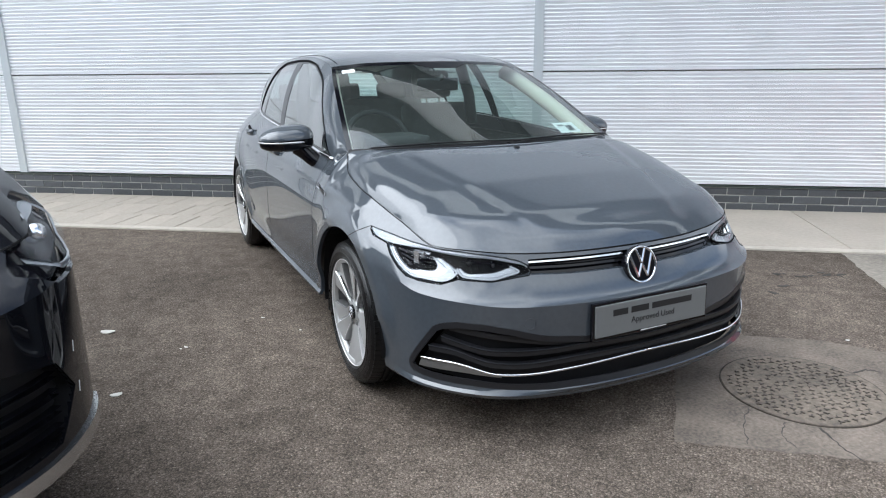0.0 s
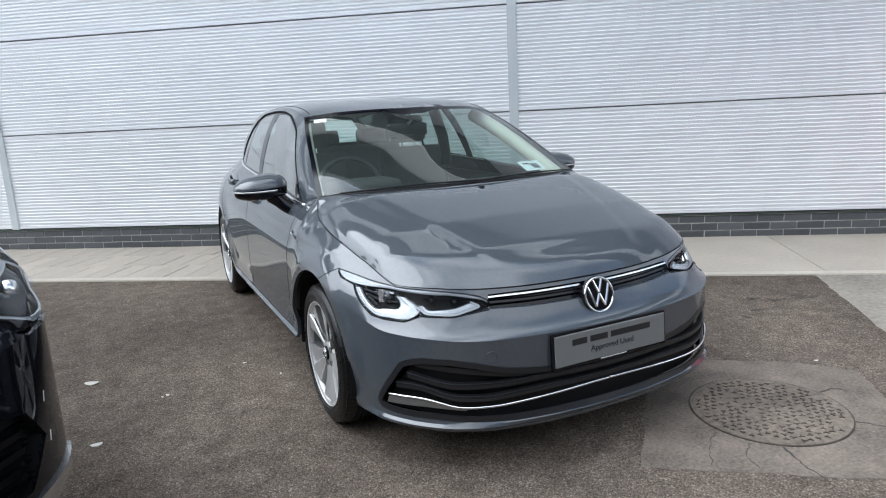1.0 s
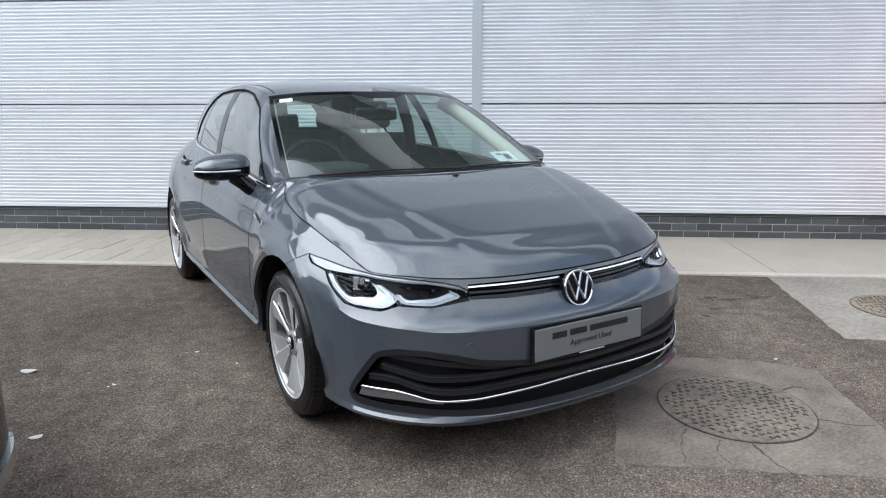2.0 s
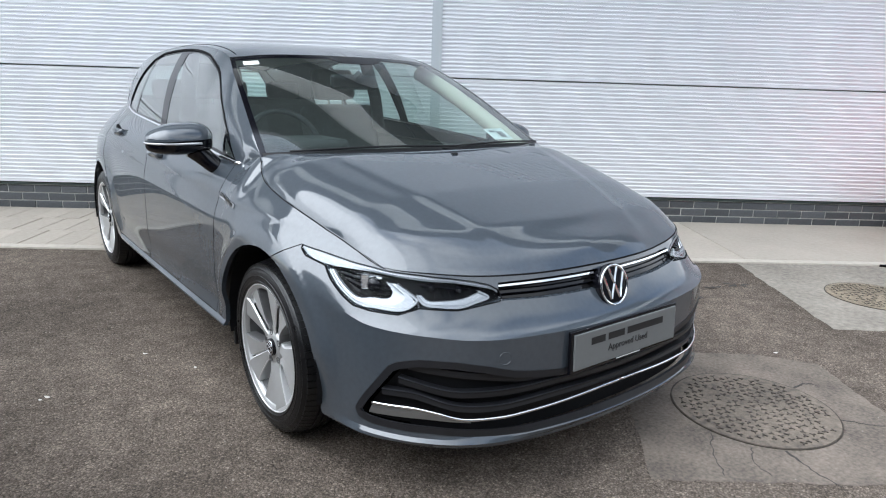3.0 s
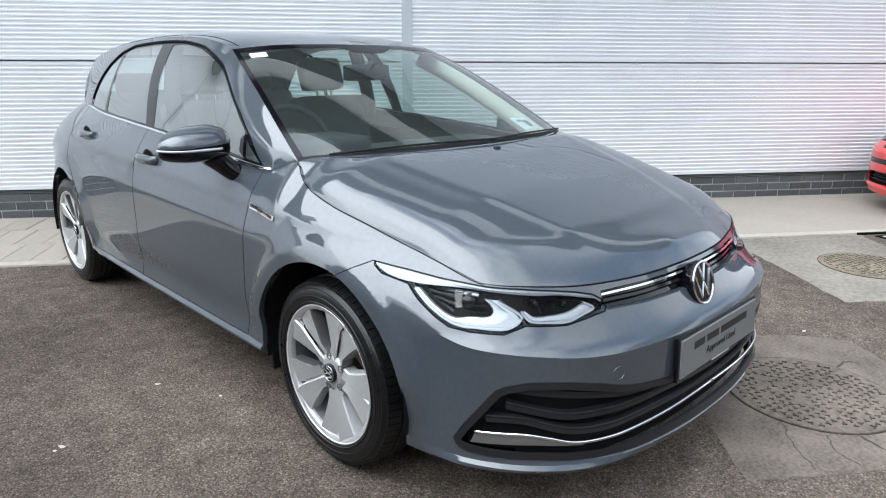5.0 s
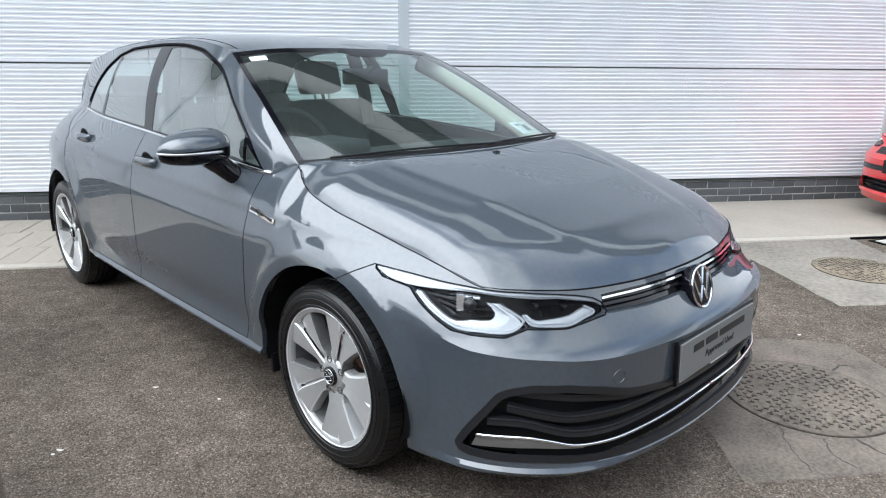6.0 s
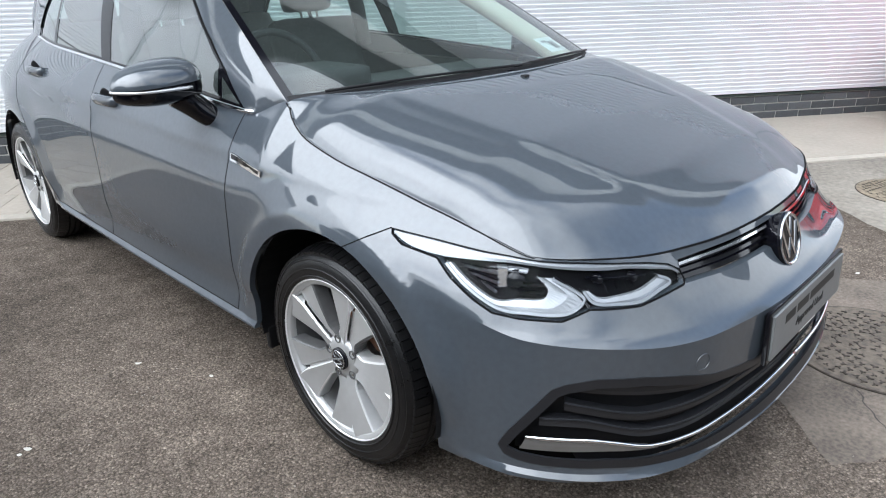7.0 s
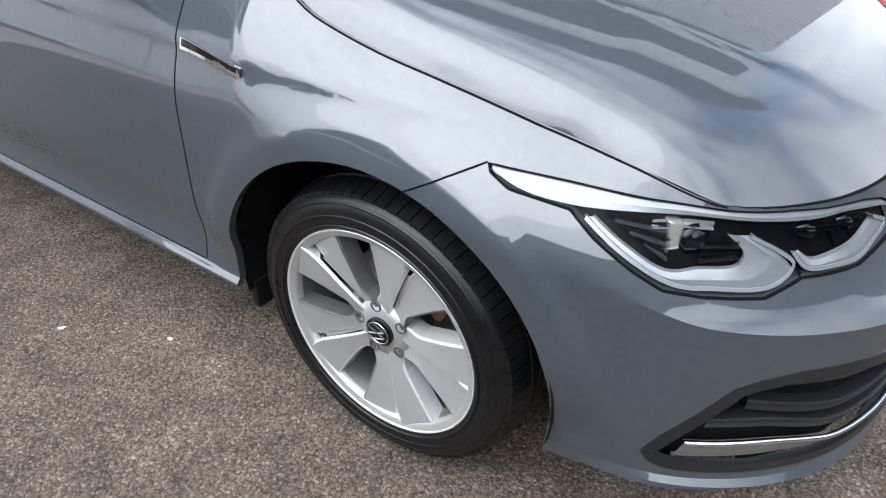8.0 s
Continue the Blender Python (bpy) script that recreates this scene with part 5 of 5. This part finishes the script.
# ---- door mirrors ----
for s in (1, -1):
    mr = new("door_mirror")
    mr.parent = car
    mr.location = (-0.80, 0.66, 0.93) if s < 0 else (0.772, 0.66, 0.912)
    tagged(mr, "grey door mirror with a black lower shell")

    def shell(rx, ry, rz, lo, hi, box=1.0, n=26):
        """Half-shell of the housing: round in front, flat behind."""
        bm = bmesh.new()
        grid = []
        for i in range(n + 1):
            th = math.pi * i / n
            row = []
            for j in range(13):
                ph = lo + (hi - lo) * j / 12
                x, y, z = math.cos(th), -math.sin(th) * math.cos(ph), math.sin(th) * math.sin(ph)
                f = 1 - 0.16 * x * s
                row.append(bm.verts.new((rx * math.copysign(abs(x) ** 0.75, x), ry * y, rz * math.copysign(abs(z) ** box, z) * f)))
            grid.append(row)
        for a, b in zip(grid, grid[1:]):
            for j in range(12):
                bm.faces.new((a[j], a[j + 1], b[j + 1], b[j]))
        bmesh.ops.remove_doubles(bm, verts=bm.verts[:], dist=1e-5)
        bmesh.ops.recalc_face_normals(bm, faces=bm.faces[:])
        bm.transform(pose(s * 0.128, 0.045, 0.068, 0, s * 2, s * -8))
        return bm

    part("mirror_cap", shell(0.138, 0.107, 0.070, radians(2), radians(95), 0.85), PAINT, mr, smooth=True)
    part("mirror_shell", shell(0.136, 0.104, 0.060, radians(-95), radians(4), 0.5), GLOSSBLACK, mr, smooth=True)
    part("mirror_glass", slab([(0.115 * math.copysign(abs(math.cos(t)) ** 0.7, math.cos(t)), 0.060 * math.sin(t)) for t in np.linspace(0, 2 * math.pi, 32, endpoint=False)], 0.004, pose(s * 0.129, 0.050, 0.068, 0, s * 2, s * -8) @ pose(0, 0, 0, 90, 0, 0)), CHROME, mr)
    ind = [(s * (0.128 + 0.133 * math.copysign(abs(math.cos(t)) ** 0.75, math.cos(t))), 0.043 - 0.103 * math.sin(t), 0.060) for t in np.linspace(radians(6), radians(112), 16)]
    part("indicator_strip", tube(ind, 0.0075, 8, 0.7), AMBERLESS, mr, smooth=True)
    arm = spline([(s * 0.08, 0.02, 0.035), (s * 0.04, 0.01, 0.0), (s * 0.005, -0.01, -0.035), (s * -0.03, -0.03, -0.06)], 6)
    part("mirror_arm", tube(arm, lambda t: 0.050 - 0.012 * t, 12, 0.85), GLOSSBLACK, mr, smooth=True)

# ---- wipers ----
for x0, x1, v0, v1 in ((-0.60, 0.10, 0.016, 0.008), (0.02, 0.66, 0.008, 0.018)):
    pts = [SCREEN(x0 / 0.70 + (x1 - x0) / 0.70 * t, v0 + (v1 - v0) * t + 0.012 * math.sin(math.pi * t), 0.012) for t in np.linspace(0, 1, 12)]
    wp = part("wiper", tube(pts, 0.0045, 6), BLACKPLASTIC, car, smooth=True)
part("cowl_panel", ribbon([(u, 0.012) for u in np.linspace(-0.99, 0.99, 30)], 0.028, SCREEN, 0.002, n=0.03), BLACKPLASTIC, car)

# ---- cabin ----
cabin = new("cabin")
cabin.parent = car
part("dashboard", boxes((-0.70, 0.70, 0.42, 0.86, 0.62, 0.925), bevel=0.06), TRIMDARK, cabin, smooth=True)
part("instrument_hood", boxes((-0.55, -0.18, 0.60, 0.88, 0.90, 0.99), bevel=0.035), TRIMDARK, cabin, smooth=True)
part("cabin_floor", boxes((-0.74, 0.74, 0.5, 2.9, 0.26, 0.32)), TRIMDARK, cabin)
part("rear_shelf", boxes((-0.60, 0.60, 2.72, 3.15, 0.92, 0.95), bevel=0.01), TRIMDARK, cabin)
for s in (1, -1):
    part("door_lining", boxes((s * 0.755 - 0.02, s * 0.755 + 0.02, 0.55, 2.5, 0.30, 0.90), bevel=0.015), TRIMDARK, cabin)
part("headliner", wrap(flat_grid(np.linspace(-0.9, 0.9, 21), lambda u: np.linspace(0.04, 0.96, 21)), ROOF, -0.035), HEADLINER, cabin)
for s in (1, -1):
    part("pillar_trim", tube([(s * 0.60, 1.60, 0.95), (s * 0.595, 1.64, 1.15), (s * 0.545, 1.68, 1.36)], 0.04, 10), TRIMDARK, cabin, smooth=True)


def seat(x, y, wide, name):
    st = new(name)
    st.parent = car
    st.location = (x, y, 0.30)
    part("cushion", boxes((-wide, wide, -0.26, 0.26, 0.10, 0.27), bevel=0.06), FABRIC, st, smooth=True)
    part("backrest", boxes((-wide, wide, -0.07, 0.07, 0.0, 0.62), bevel=0.06, m=pose(0, 0.26, 0.20, -18, 0, 0)), FABRIC, st, smooth=True)
    return st


for x in (-0.37, 0.37):
    st = seat(x, 1.30, 0.245, "front_seat")
    part("headrest", boxes((-0.135, 0.135, -0.05, 0.05, 0.66, 0.85), bevel=0.045, m=pose(0, 0.26, 0.20, -18, 0, 0)), FABRIC, st, smooth=True)
    for dx in (-0.05, 0.05):
        part("headrest_post", tube([(dx, 0, 0.60), (dx, 0, 0.70)], 0.006, 6, m=pose(0, 0.26, 0.20, -18, 0, 0)), SATIN, st)
st = seat(0, 2.16, 0.64, "rear_bench")
for x in (-0.40, 0.0, 0.40):
    part("headrest", boxes((x - 0.12, x + 0.12, -0.045, 0.045, 0.63, 0.75), bevel=0.04, m=pose(0, 0.26, 0.20, -18, 0, 0)), FABRIC, st, smooth=True)
wheel_at = Matrix.Translation((-0.37, 0.90, 0.93)) @ pose(0, 0, 0, 65, 0, 0)
sw = part("steering_wheel", tube([(0.185 * math.cos(t), 0.185 * math.sin(t), 0) for t in np.linspace(0, 2 * math.pi, 40)], 0.015, 8, m=wheel_at), TRIMDARK, car, smooth=True)
part("wheel_boss", boxes((-0.17, 0.17, -0.045, 0.03, -0.03, 0.01), bevel=0.012, m=wheel_at), TRIMDARK, sw)
part("interior_mirror", boxes((-0.12, 0.12, -0.02, 0.02, -0.035, 0.035), bevel=0.015, m=pose(-0.05, 0.80, 1.245)), GLOSSBLACK, car, smooth=True)
part("mirror_stalk", tube([(-0.05, 0.80, 1.255), (-0.02, 0.78, 1.29)], 0.018, 8), GLOSSBLACK, car)

for s, deep, r in ((1, 0.045, 0.042), (-1, 0.026, 0.024)):
    part("windscreen_pillar_trim", tube([(s * (x - deep), y + 0.035 + deep * 0.7, z - 0.005 - deep * 0.7) for x, y, z in spline(SCREEN_SIDE, 6)], r, 12), HEADLINER, cabin, smooth=True)

# Papers inside the windscreen
for u, v, wu, hv, material, nm in ((0.60, 0.135, 0.11, 0.055, WHITE, "tax_disc"), (0.625, 0.128, 0.035, 0.028, DARKEDGE, "tax_disc_print"), (0.55, 0.158, 0.03, 0.008, DARKEDGE, "tax_disc_print"), (-0.86, 0.90, 0.055, 0.025, WHITE, "header_sticker")):
    bm = flat_grid(np.linspace(u - wu, u + wu, 6), lambda q, v=v, hv=hv: np.linspace(v - hv, v + hv, 4))
    part(nm, wrap(bm, SCREEN, (-0.004 if material is DARKEDGE else -0.006) if u > 0 else 0.002), material, car)


# ---- the neighbours ----
def other_car(name, label, paint, at, tall, lamp_outline, mouth, bars, lean=1.0, lift=-0.03):
    """Another parked car: shell with wheel openings, bonnet, cabin, lamps and wheels, from the same kind of sheets."""
    top = thing(name, label, "car", at=at)
    tall_knots = [(k[0], k[1], 0.25 + (k[2] - 0.25) * tall, k[3], k[4] * tall * lean, k[5], k[6] + lift) for k in KNOTS]
    B = Shape(PLAN, tall_knots)
    B.wheelbase, B.flare = WB, 0.02
    ay, as_ = B.at_y, B.at_s
    us2 = sorted({round(q * x, 5) for q in (1, -1) for x in np.r_[np.linspace(0, ay(-0.2), 34), np.linspace(ay(-0.2), ay(0.6), 22), np.linspace(ay(0.6), B.length, 44)]})
    sh = flat_grid(us2, lambda u: [B.low(u) + (B.top(u) - B.low(u)) * t for t in np.linspace(0, 1, 20)])
    lamps = []
    for q in (1, -1):
        for yc in (0.0, WB):
            poly = [(q * (ay(yc) + 0.37 * math.cos(t)), 0.32 + 0.37 * math.sin(t)) for t in np.linspace(-0.1, math.pi + 0.1, 26)]
            carve(sh, [(q * (ay(yc) + 0.37), 0.05)] + poly + [(q * (ay(yc) - 0.37), 0.05)]).free()
        lamps.append(carve(sh, [(q * (as_(v[1]) if v[0] == "s" else ay(v[1])), v[2]) for v in lamp_outline]))
    half = [(as_(v[1]) if v[0] == "s" else ay(v[1]), v[2]) for v in mouth]
    hole = carve(sh, half + [(-a, z) for a, z in half[-2:0:-1]])
    part("body_shell", wrap(sh, B, thick=0.015), paint, top)
    gr = part("lower_grille", wrap(hole, B, -0.05, thick=-0.045), BLACKPLASTIC, top)
    for z in bars:
        part("grille_bar", ribbon([(a, z) for a in np.linspace(-as_(0.62), as_(0.62), 12)], 0.016, B, -0.03), GLOSSBLACK, gr)
    for q, l in zip((1, -1), lamps):
        cov = l.copy()
        lm = part("headlight", wrap(l, B, -0.03, thick=0.03), GLOSSBLACK, top)
        part("lens_cover", wrap(cov, B, -0.001), CLEAR, lm).visible_shadow = False
        pts = [(q * (as_(v[1]) if v[0] == "s" else ay(v[1])), v[2]) for v in lamp_outline]
        cx, cz = sum(p[0] for p in pts) / len(pts), sum(p[1] for p in pts) / len(pts)
        ring = [(cx + (a - cx) * 0.72, cz + (z - cz) * 0.68) for a, z in pts]
        part("light_guide", ribbon(ring[2:] + ring[:1], 0.014, B, -0.010), DRL, lm)
        part("projector", lathe([(0.03, 0), (0.03, 0.012), (0.02, 0.022), (0.0, 0.026)], 24, Matrix.Translation(B(cx, cz, -0.03)) @ Vector((q * 0.4, -1, 0)).to_track_quat("Z", "Y").to_matrix().to_4x4()), LAMPCLEAR, lm, smooth=True)
    ac = ay(-0.545)
    ep = lambda a0, a1: [tuple(B(a0 + (a1 - a0) * k / 10, B.top(a0 + (a1 - a0) * k / 10))) for k in range(11)]
    up = lambda pts: [(x, y, 0.25 + (z - 0.25) * tall) for x, y, z in pts]
    bon = Patch(ep(0, ac), up(COWL), up([(0, -0.765, 0.690), (0, -0.70, 0.733), (0, -0.55, 0.800), (0, -0.30, 0.878), (0, -0.05, 0.945), (0, 0.108, 0.982)]), ep(ac, ay(0.293)))
    part("bonnet", wrap(flat_grid(np.linspace(-1, 1, 31), lambda u: np.linspace(0, 1, 21)), bon, thick=0.012), paint, top)
    part("bonnet_gap", ribbon([(u, 0.0) for u in np.linspace(-1, 1, 24)], 0.014, bon, 0.001, n=0.05), GAPBLACK, top)
    scr = Patch(up(COWL), up(HEADER), up([(0, 0.108, 0.982), (0, 0.38, 1.112), (0, 0.65, 1.249), (0, 0.905, 1.367)]), up(SCREEN_SIDE))
    part("windscreen", wrap(flat_grid(np.linspace(-1, 1, 21), lambda u: np.linspace(0, 1, 11)), scr), GLOSSBLACK, top)
    rf = Patch(up(HEADER), up(ROOF_END), up([(0, 0.905, 1.367), (0, 1.2, 1.418), (0, 1.6, 1.458), (0, 2.1, 1.455), (0, 2.7, 1.425), (0, 3.2, 1.37)]), up(RAIL))
    part("roof", wrap(flat_grid(np.linspace(-1, 1, 17), lambda u: np.linspace(0, 1, 17)), rf, thick=0.01), paint, top)
    for q in (1, -1):
        S = Side(q)
        bm = wrap(flat_grid(np.linspace(0, 1, 30), lambda u: np.linspace(0, 1, 8)), S)
        bm.transform(Matrix.Translation((0, 0, 0.25 * (1 - tall))) @ Matrix.Diagonal((1, 1, tall, 1)))
        part("side_window", bm, GLOSSBLACK, top)
    bm = wrap(flat_grid(np.linspace(-1, 1, 15), lambda u: np.linspace(0, 1, 9)), TAIL)
    bm.transform(Matrix.Translation((0, 0, 0.25 * (1 - tall))) @ Matrix.Diagonal((1, 1, tall, 1)))
    part("tailgate", bm, paint, top)
    part("floor_pan", boxes((-0.74, 0.74, 0.42, 2.2, 0.18, 0.26), (-0.52, 0.52, -0.68, 3.25, 0.19, 0.26), bevel=0.02), BLACKPLASTIC, top)
    for q in (1, -1):
        for yc in (0.0, WB):
            rot = Matrix(((0, 0, q), (q, 0, 0), (0, 1, 0))).to_4x4() if q > 0 else Matrix(((0, 0, -1), (-1, 0, 0), (0, 1, 0))).to_4x4()
            w = new("wheel")
            w.parent = top
            w.matrix_local = Matrix.Translation((q * 0.765, yc, 0.318)) @ rot
            part("tyre", lathe([(0.226, 0.09), (0.25, 0.103), (0.29, 0.098), (0.312, 0.075), (0.318, 0.0), (0.312, -0.075), (0.29, -0.1), (0.226, -0.09)], 40), RUBBER, w, smooth=True)
            part("rim", lathe([(0.232, 0.095), (0.225, 0.099), (0.21, 0.08), (0.07, 0.07), (0.05, 0.085), (0.0, 0.085)], 40), ALLOY, w, smooth=True)
    return top, B


black_car, BB = other_car("black_suv", "glossy black crossover with a scratched bumper parked on the asphalt", BLACKPAINT, pose(-2.805, -0.36, 0, 0, 0, 29), 1.39,
                          [("s", 0.60, 0.845), ("s", 0.70, 0.915), ("y", -0.52, 0.945), ("y", -0.38, 0.97), ("y", -0.28, 0.985), ("y", -0.30, 0.90), ("y", -0.36, 0.83), ("y", -0.52, 0.795), ("s", 0.68, 0.795)],
                          [("s", 0.0, 0.66), ("s", 0.45, 0.64), ("s", 0.62, 0.60), ("s", 0.68, 0.50), ("s", 0.60, 0.38), ("s", 0.0, 0.36)], (0.42, 0.47, 0.52, 0.57), lean=0.32, lift=0.105)
for s in (1, -1):
    part("skid_strip", ribbon([(s * BB.at_s(0.30), 0.318), (s * BB.at_s(0.55), 0.328), (s * BB.at_s(0.68), 0.338), (s * BB.at_y(-0.56), 0.345), (s * BB.at_y(-0.53), 0.348)], 0.042, BB, 0.010), SATIN, black_car, "satin silver lower bumper strip")
    for a, z, b, w in ((-0.50, 0.66, -0.52, 0.63), (-0.56, 0.62, -0.565, 0.59), (-0.50, 0.605, -0.51, 0.60), (-0.60, 0.50, -0.615, 0.47), (-0.44, 0.70, -0.45, 0.64)):
        if s > 0:
            part("paint_scratch", ribbon([(BB.at_y(a) if a > -0.55 else BB.at_s(0.70), z), (BB.at_y(b) if b > -0.55 else BB.at_s(0.695), w)], 0.005, BB, 0.0006), WHITE, black_car)
part("number_plate", slab([(-0.26, -0.056), (0.26, -0.056), (0.26, 0.056), (-0.26, 0.056)], 0.006, Matrix.Translation((0, -0.90, 0.45)) @ pose(0, 0, 0, 88, 0, 0)), WHITE, black_car)

red_car, RB = other_car("red_hatchback", "bright red hatchback parked on the pavement by the wall", REDPAINT, YARD @ pose(4.96, 2.30, 0, 0, 0, -90), 1.0,
                        [("s", 0.52, 0.655), ("s", 0.66, 0.70), ("y", -0.52, 0.715), ("y", -0.36, 0.735), ("y", -0.40, 0.67), ("y", -0.50, 0.625), ("s", 0.66, 0.61), ("s", 0.54, 0.625)],
                        [("s", 0.0, 0.36), ("s", 0.50, 0.36), ("s", 0.62, 0.35), ("s", 0.66, 0.30), ("s", 0.60, 0.255), ("s", 0.0, 0.25)], (0.29, 0.325))
part("upper_grille", ribbon([(a, 0.60) for a in np.linspace(-RB.at_s(0.50), RB.at_s(0.50), 14)], 0.06, RB, 0.002), GLOSSBLACK, red_car)
part("bumper_slot", ribbon([(a, 0.455) for a in np.linspace(-RB.at_s(0.66), RB.at_s(0.66), 14)], 0.045, RB, 0.002), GLOSSBLACK, red_car)
part("number_plate", slab([(-0.26, -0.056), (0.26, -0.056), (0.26, 0.056), (-0.26, 0.056)], 0.006, Matrix.Translation((0, -0.893, 0.48)) @ pose(0, 0, 0, 88, 0, 0)), GLOSSBLACK, red_car)

# ---- small things on the ground ----
grate = thing("drain_grate", "pale metal drain grate with a black edge by the kerb", "drain grate", at=YARD @ pose(3.70, 1.73, 0.0, 0, 0, 12))
part("frame", boxes((-0.22, 0.22, -0.22, -0.19, 0, 0.008), (-0.22, 0.22, 0.19, 0.22, 0, 0.008), (-0.22, -0.19, -0.188, 0.188, 0, 0.008), (0.19, 0.22, -0.188, 0.188, 0, 0.008)), GAPBLACK, grate)
for k in range(9):
    part("bar", boxes((-0.188, 0.188, -0.175 + k * 0.0425, -0.152 + k * 0.0425, 0.0, 0.010), bevel=0.002), LITTER, grate)
part("gutter_edge", boxes((-0.36, 0.6, 0.226, 0.246, 0.0, 0.018), bevel=0.004, m=pose(0, 0, 0, 0, 0, -12)), GAPBLACK, grate)
for k in range(3):
    part("cross_bar", boxes((-0.10 + k * 0.10, -0.088 + k * 0.10, -0.186, 0.186, 0.0005, 0.0085)), LITTER, grate)


def scrap(x, y, r, seed, label):
    """A flat torn scrap, slightly curled."""
    rnd = random.Random(seed)
    n = 9
    bm = slab([(r * (0.7 + 0.5 * rnd.random()) * math.cos(2 * math.pi * k / n) * 1.5, r * (0.6 + 0.5 * rnd.random()) * math.sin(2 * math.pi * k / n)) for k in range(n)], r * 0.14)
    for v in bm.verts:
        v.co.z += 0.25 * r * (v.co.x / (1.5 * r)) ** 2
    bm.transform(pose(x, y, 0.0005, 0, 0, rnd.uniform(0, 360)))
    ob = part("litter_scrap", bm, LITTER, label=label, category="litter", group="litter on the asphalt")
    return ob


for i, (x, y, r) in enumerate(((-1.849, 1.101, 0.026), (-1.814, 0.306, 0.02), (-1.071, 0.946, 0.007), (-1.495, 0.708, 0.009), (-0.93, 0.671, 0.0065), (-1.522, 0.699, 0.006), (1.484, -0.719, 0.008))):
    scrap(x, y, r, 20 + i, "small pale scrap of litter lying on the asphalt")

# Loose grit on the nearest ground, too small to pick apart
bm = bmesh.new()
rnd = random.Random(11)
for k in range(900):
    x, y = rnd.uniform(-2.6, 1.2), rnd.uniform(-1.6, 2.4)
    if x > -0.95 and y > -0.6:
        continue
    r = rnd.uniform(0.0015, 0.0042)
    v = bmesh.ops.create_icosphere(bm, subdivisions=1, radius=r, matrix=pose(x, y, r * 0.4, rnd.uniform(0, 360), 0, rnd.uniform(0, 360)) @ Matrix.Diagonal((1, 0.7, 0.6, 1)))
part("grit", bm, CONCRETE_B, label="loose pale grit strewn over the asphalt", kind="stuff", category="grit")


def stain(x, y, r, seed):
    rnd = random.Random(seed)
    n = 26
    ph = [rnd.uniform(0, 6.28) for _ in range(4)]
    pts = []
    for k in range(n):
        t = 2 * math.pi * k / n
        q = r * (0.7 + 0.18 * math.sin(2 * t + ph[0]) + 0.12 * math.sin(3 * t + ph[1]) + 0.12 * math.sin(5 * t + ph[2]) + 0.1 * math.sin(9 * t + ph[3]))
        pts.append((1.6 * q * math.cos(t), q * math.sin(t)))
    bm = slab(pts, 0.002)
    bm.transform(pose(x, y, 0.0004, 0, 0, rnd.uniform(0, 360)))
    part("oil_stain", bm, STAIN, label="dark oil stain on the asphalt", kind="structure", category="stain")


rnd = random.Random(45)
for i in range(16):
    along = rnd.uniform(-1, 1)
    stain(2.30 + 0.20 * along + rnd.uniform(-0.03, 0.03), 0.08 - 0.09 * along + rnd.uniform(-0.05, 0.05), rnd.uniform(0.010, 0.026), 40 + i)
for i, (x, y, r) in enumerate(((1.95, 0.0, 0.03), (1.78, -0.06, 0.025))):
    stain(x, y, r, 60 + i)

# ---- bricks of the plinth and pavers, each its own piece ----
def piece_mesh(name, a, b, c, bevel, material, wear=0.0, seed=0):
    bm = boxes((-a / 2, a / 2, 0, b, 0, c))
    rnd = random.Random(seed)
    for v in bm.verts:
        v.co += Vector((rnd.uniform(-wear, wear), rnd.uniform(-wear, wear) * 0.6, rnd.uniform(-wear, wear)))
    if bevel:
        front = [e for e in bm.edges if all(v.co.y < b / 2 for v in e.verts)] if name == "brick" else [e for e in bm.edges if all(v.co.z > c / 2 for v in e.verts)]
        bmesh.ops.bevel(bm, geom=front, offset=bevel, segments=1, affect="EDGES")
    me = bpy.data.meshes.new(name)
    bm.to_mesh(me)
    bm.free()
    me.materials.append(material)
    return me


brick_meshes = [piece_mesh("brick", 0.229, 0.05, 0.063, 0.003, BRICK, 0.0012, k) for k in range(5)]
rnd = random.Random(8)
for row in range(3):
    for k in range(72):
        u = -8.6 + k * 0.2385 + (0.119 if row % 2 else 0.0)
        ob = new("brick", brick_meshes[rnd.randrange(5)])
        ob.parent = wall
        ob.matrix_world = YARD @ pose(u, WALL_V + rnd.uniform(-0.001, 0.002), 0.004 + row * 0.0735)
paver_meshes = [piece_mesh("paver", 0.196, 0.444, 0.03, 0.003, PAVER, 0.0015, 30 + k) for k in range(5)]
for row in range(3):
    for k in range(72):
        u = -14.0 + k * 0.2 + (0.1 if row % 2 else 0.0)
        ob = new("paver", paver_meshes[rnd.randrange(5)])
        ob.parent = bed
        ob.matrix_world = YARD @ pose(u, KERB_V + 0.094 + row * 0.4515, -0.018 + rnd.uniform(-0.001, 0.001))
# Plain cast slabs carry the strip on past the pavers
for k in range(6):
    a, b = 0.42 + k * 1.93, 0.42 + (k + 1) * 1.93 - 0.006
    me = piece_mesh("slab", b - a, WALL_V - KERB_V - 0.098, 0.03, 0.004, PAVER, 0.0, 60 + k)
    ob = new("slab", me)
    ob.parent = bed
    ob.matrix_world = YARD @ pose((a + b) / 2, KERB_V + 0.094, -0.018)
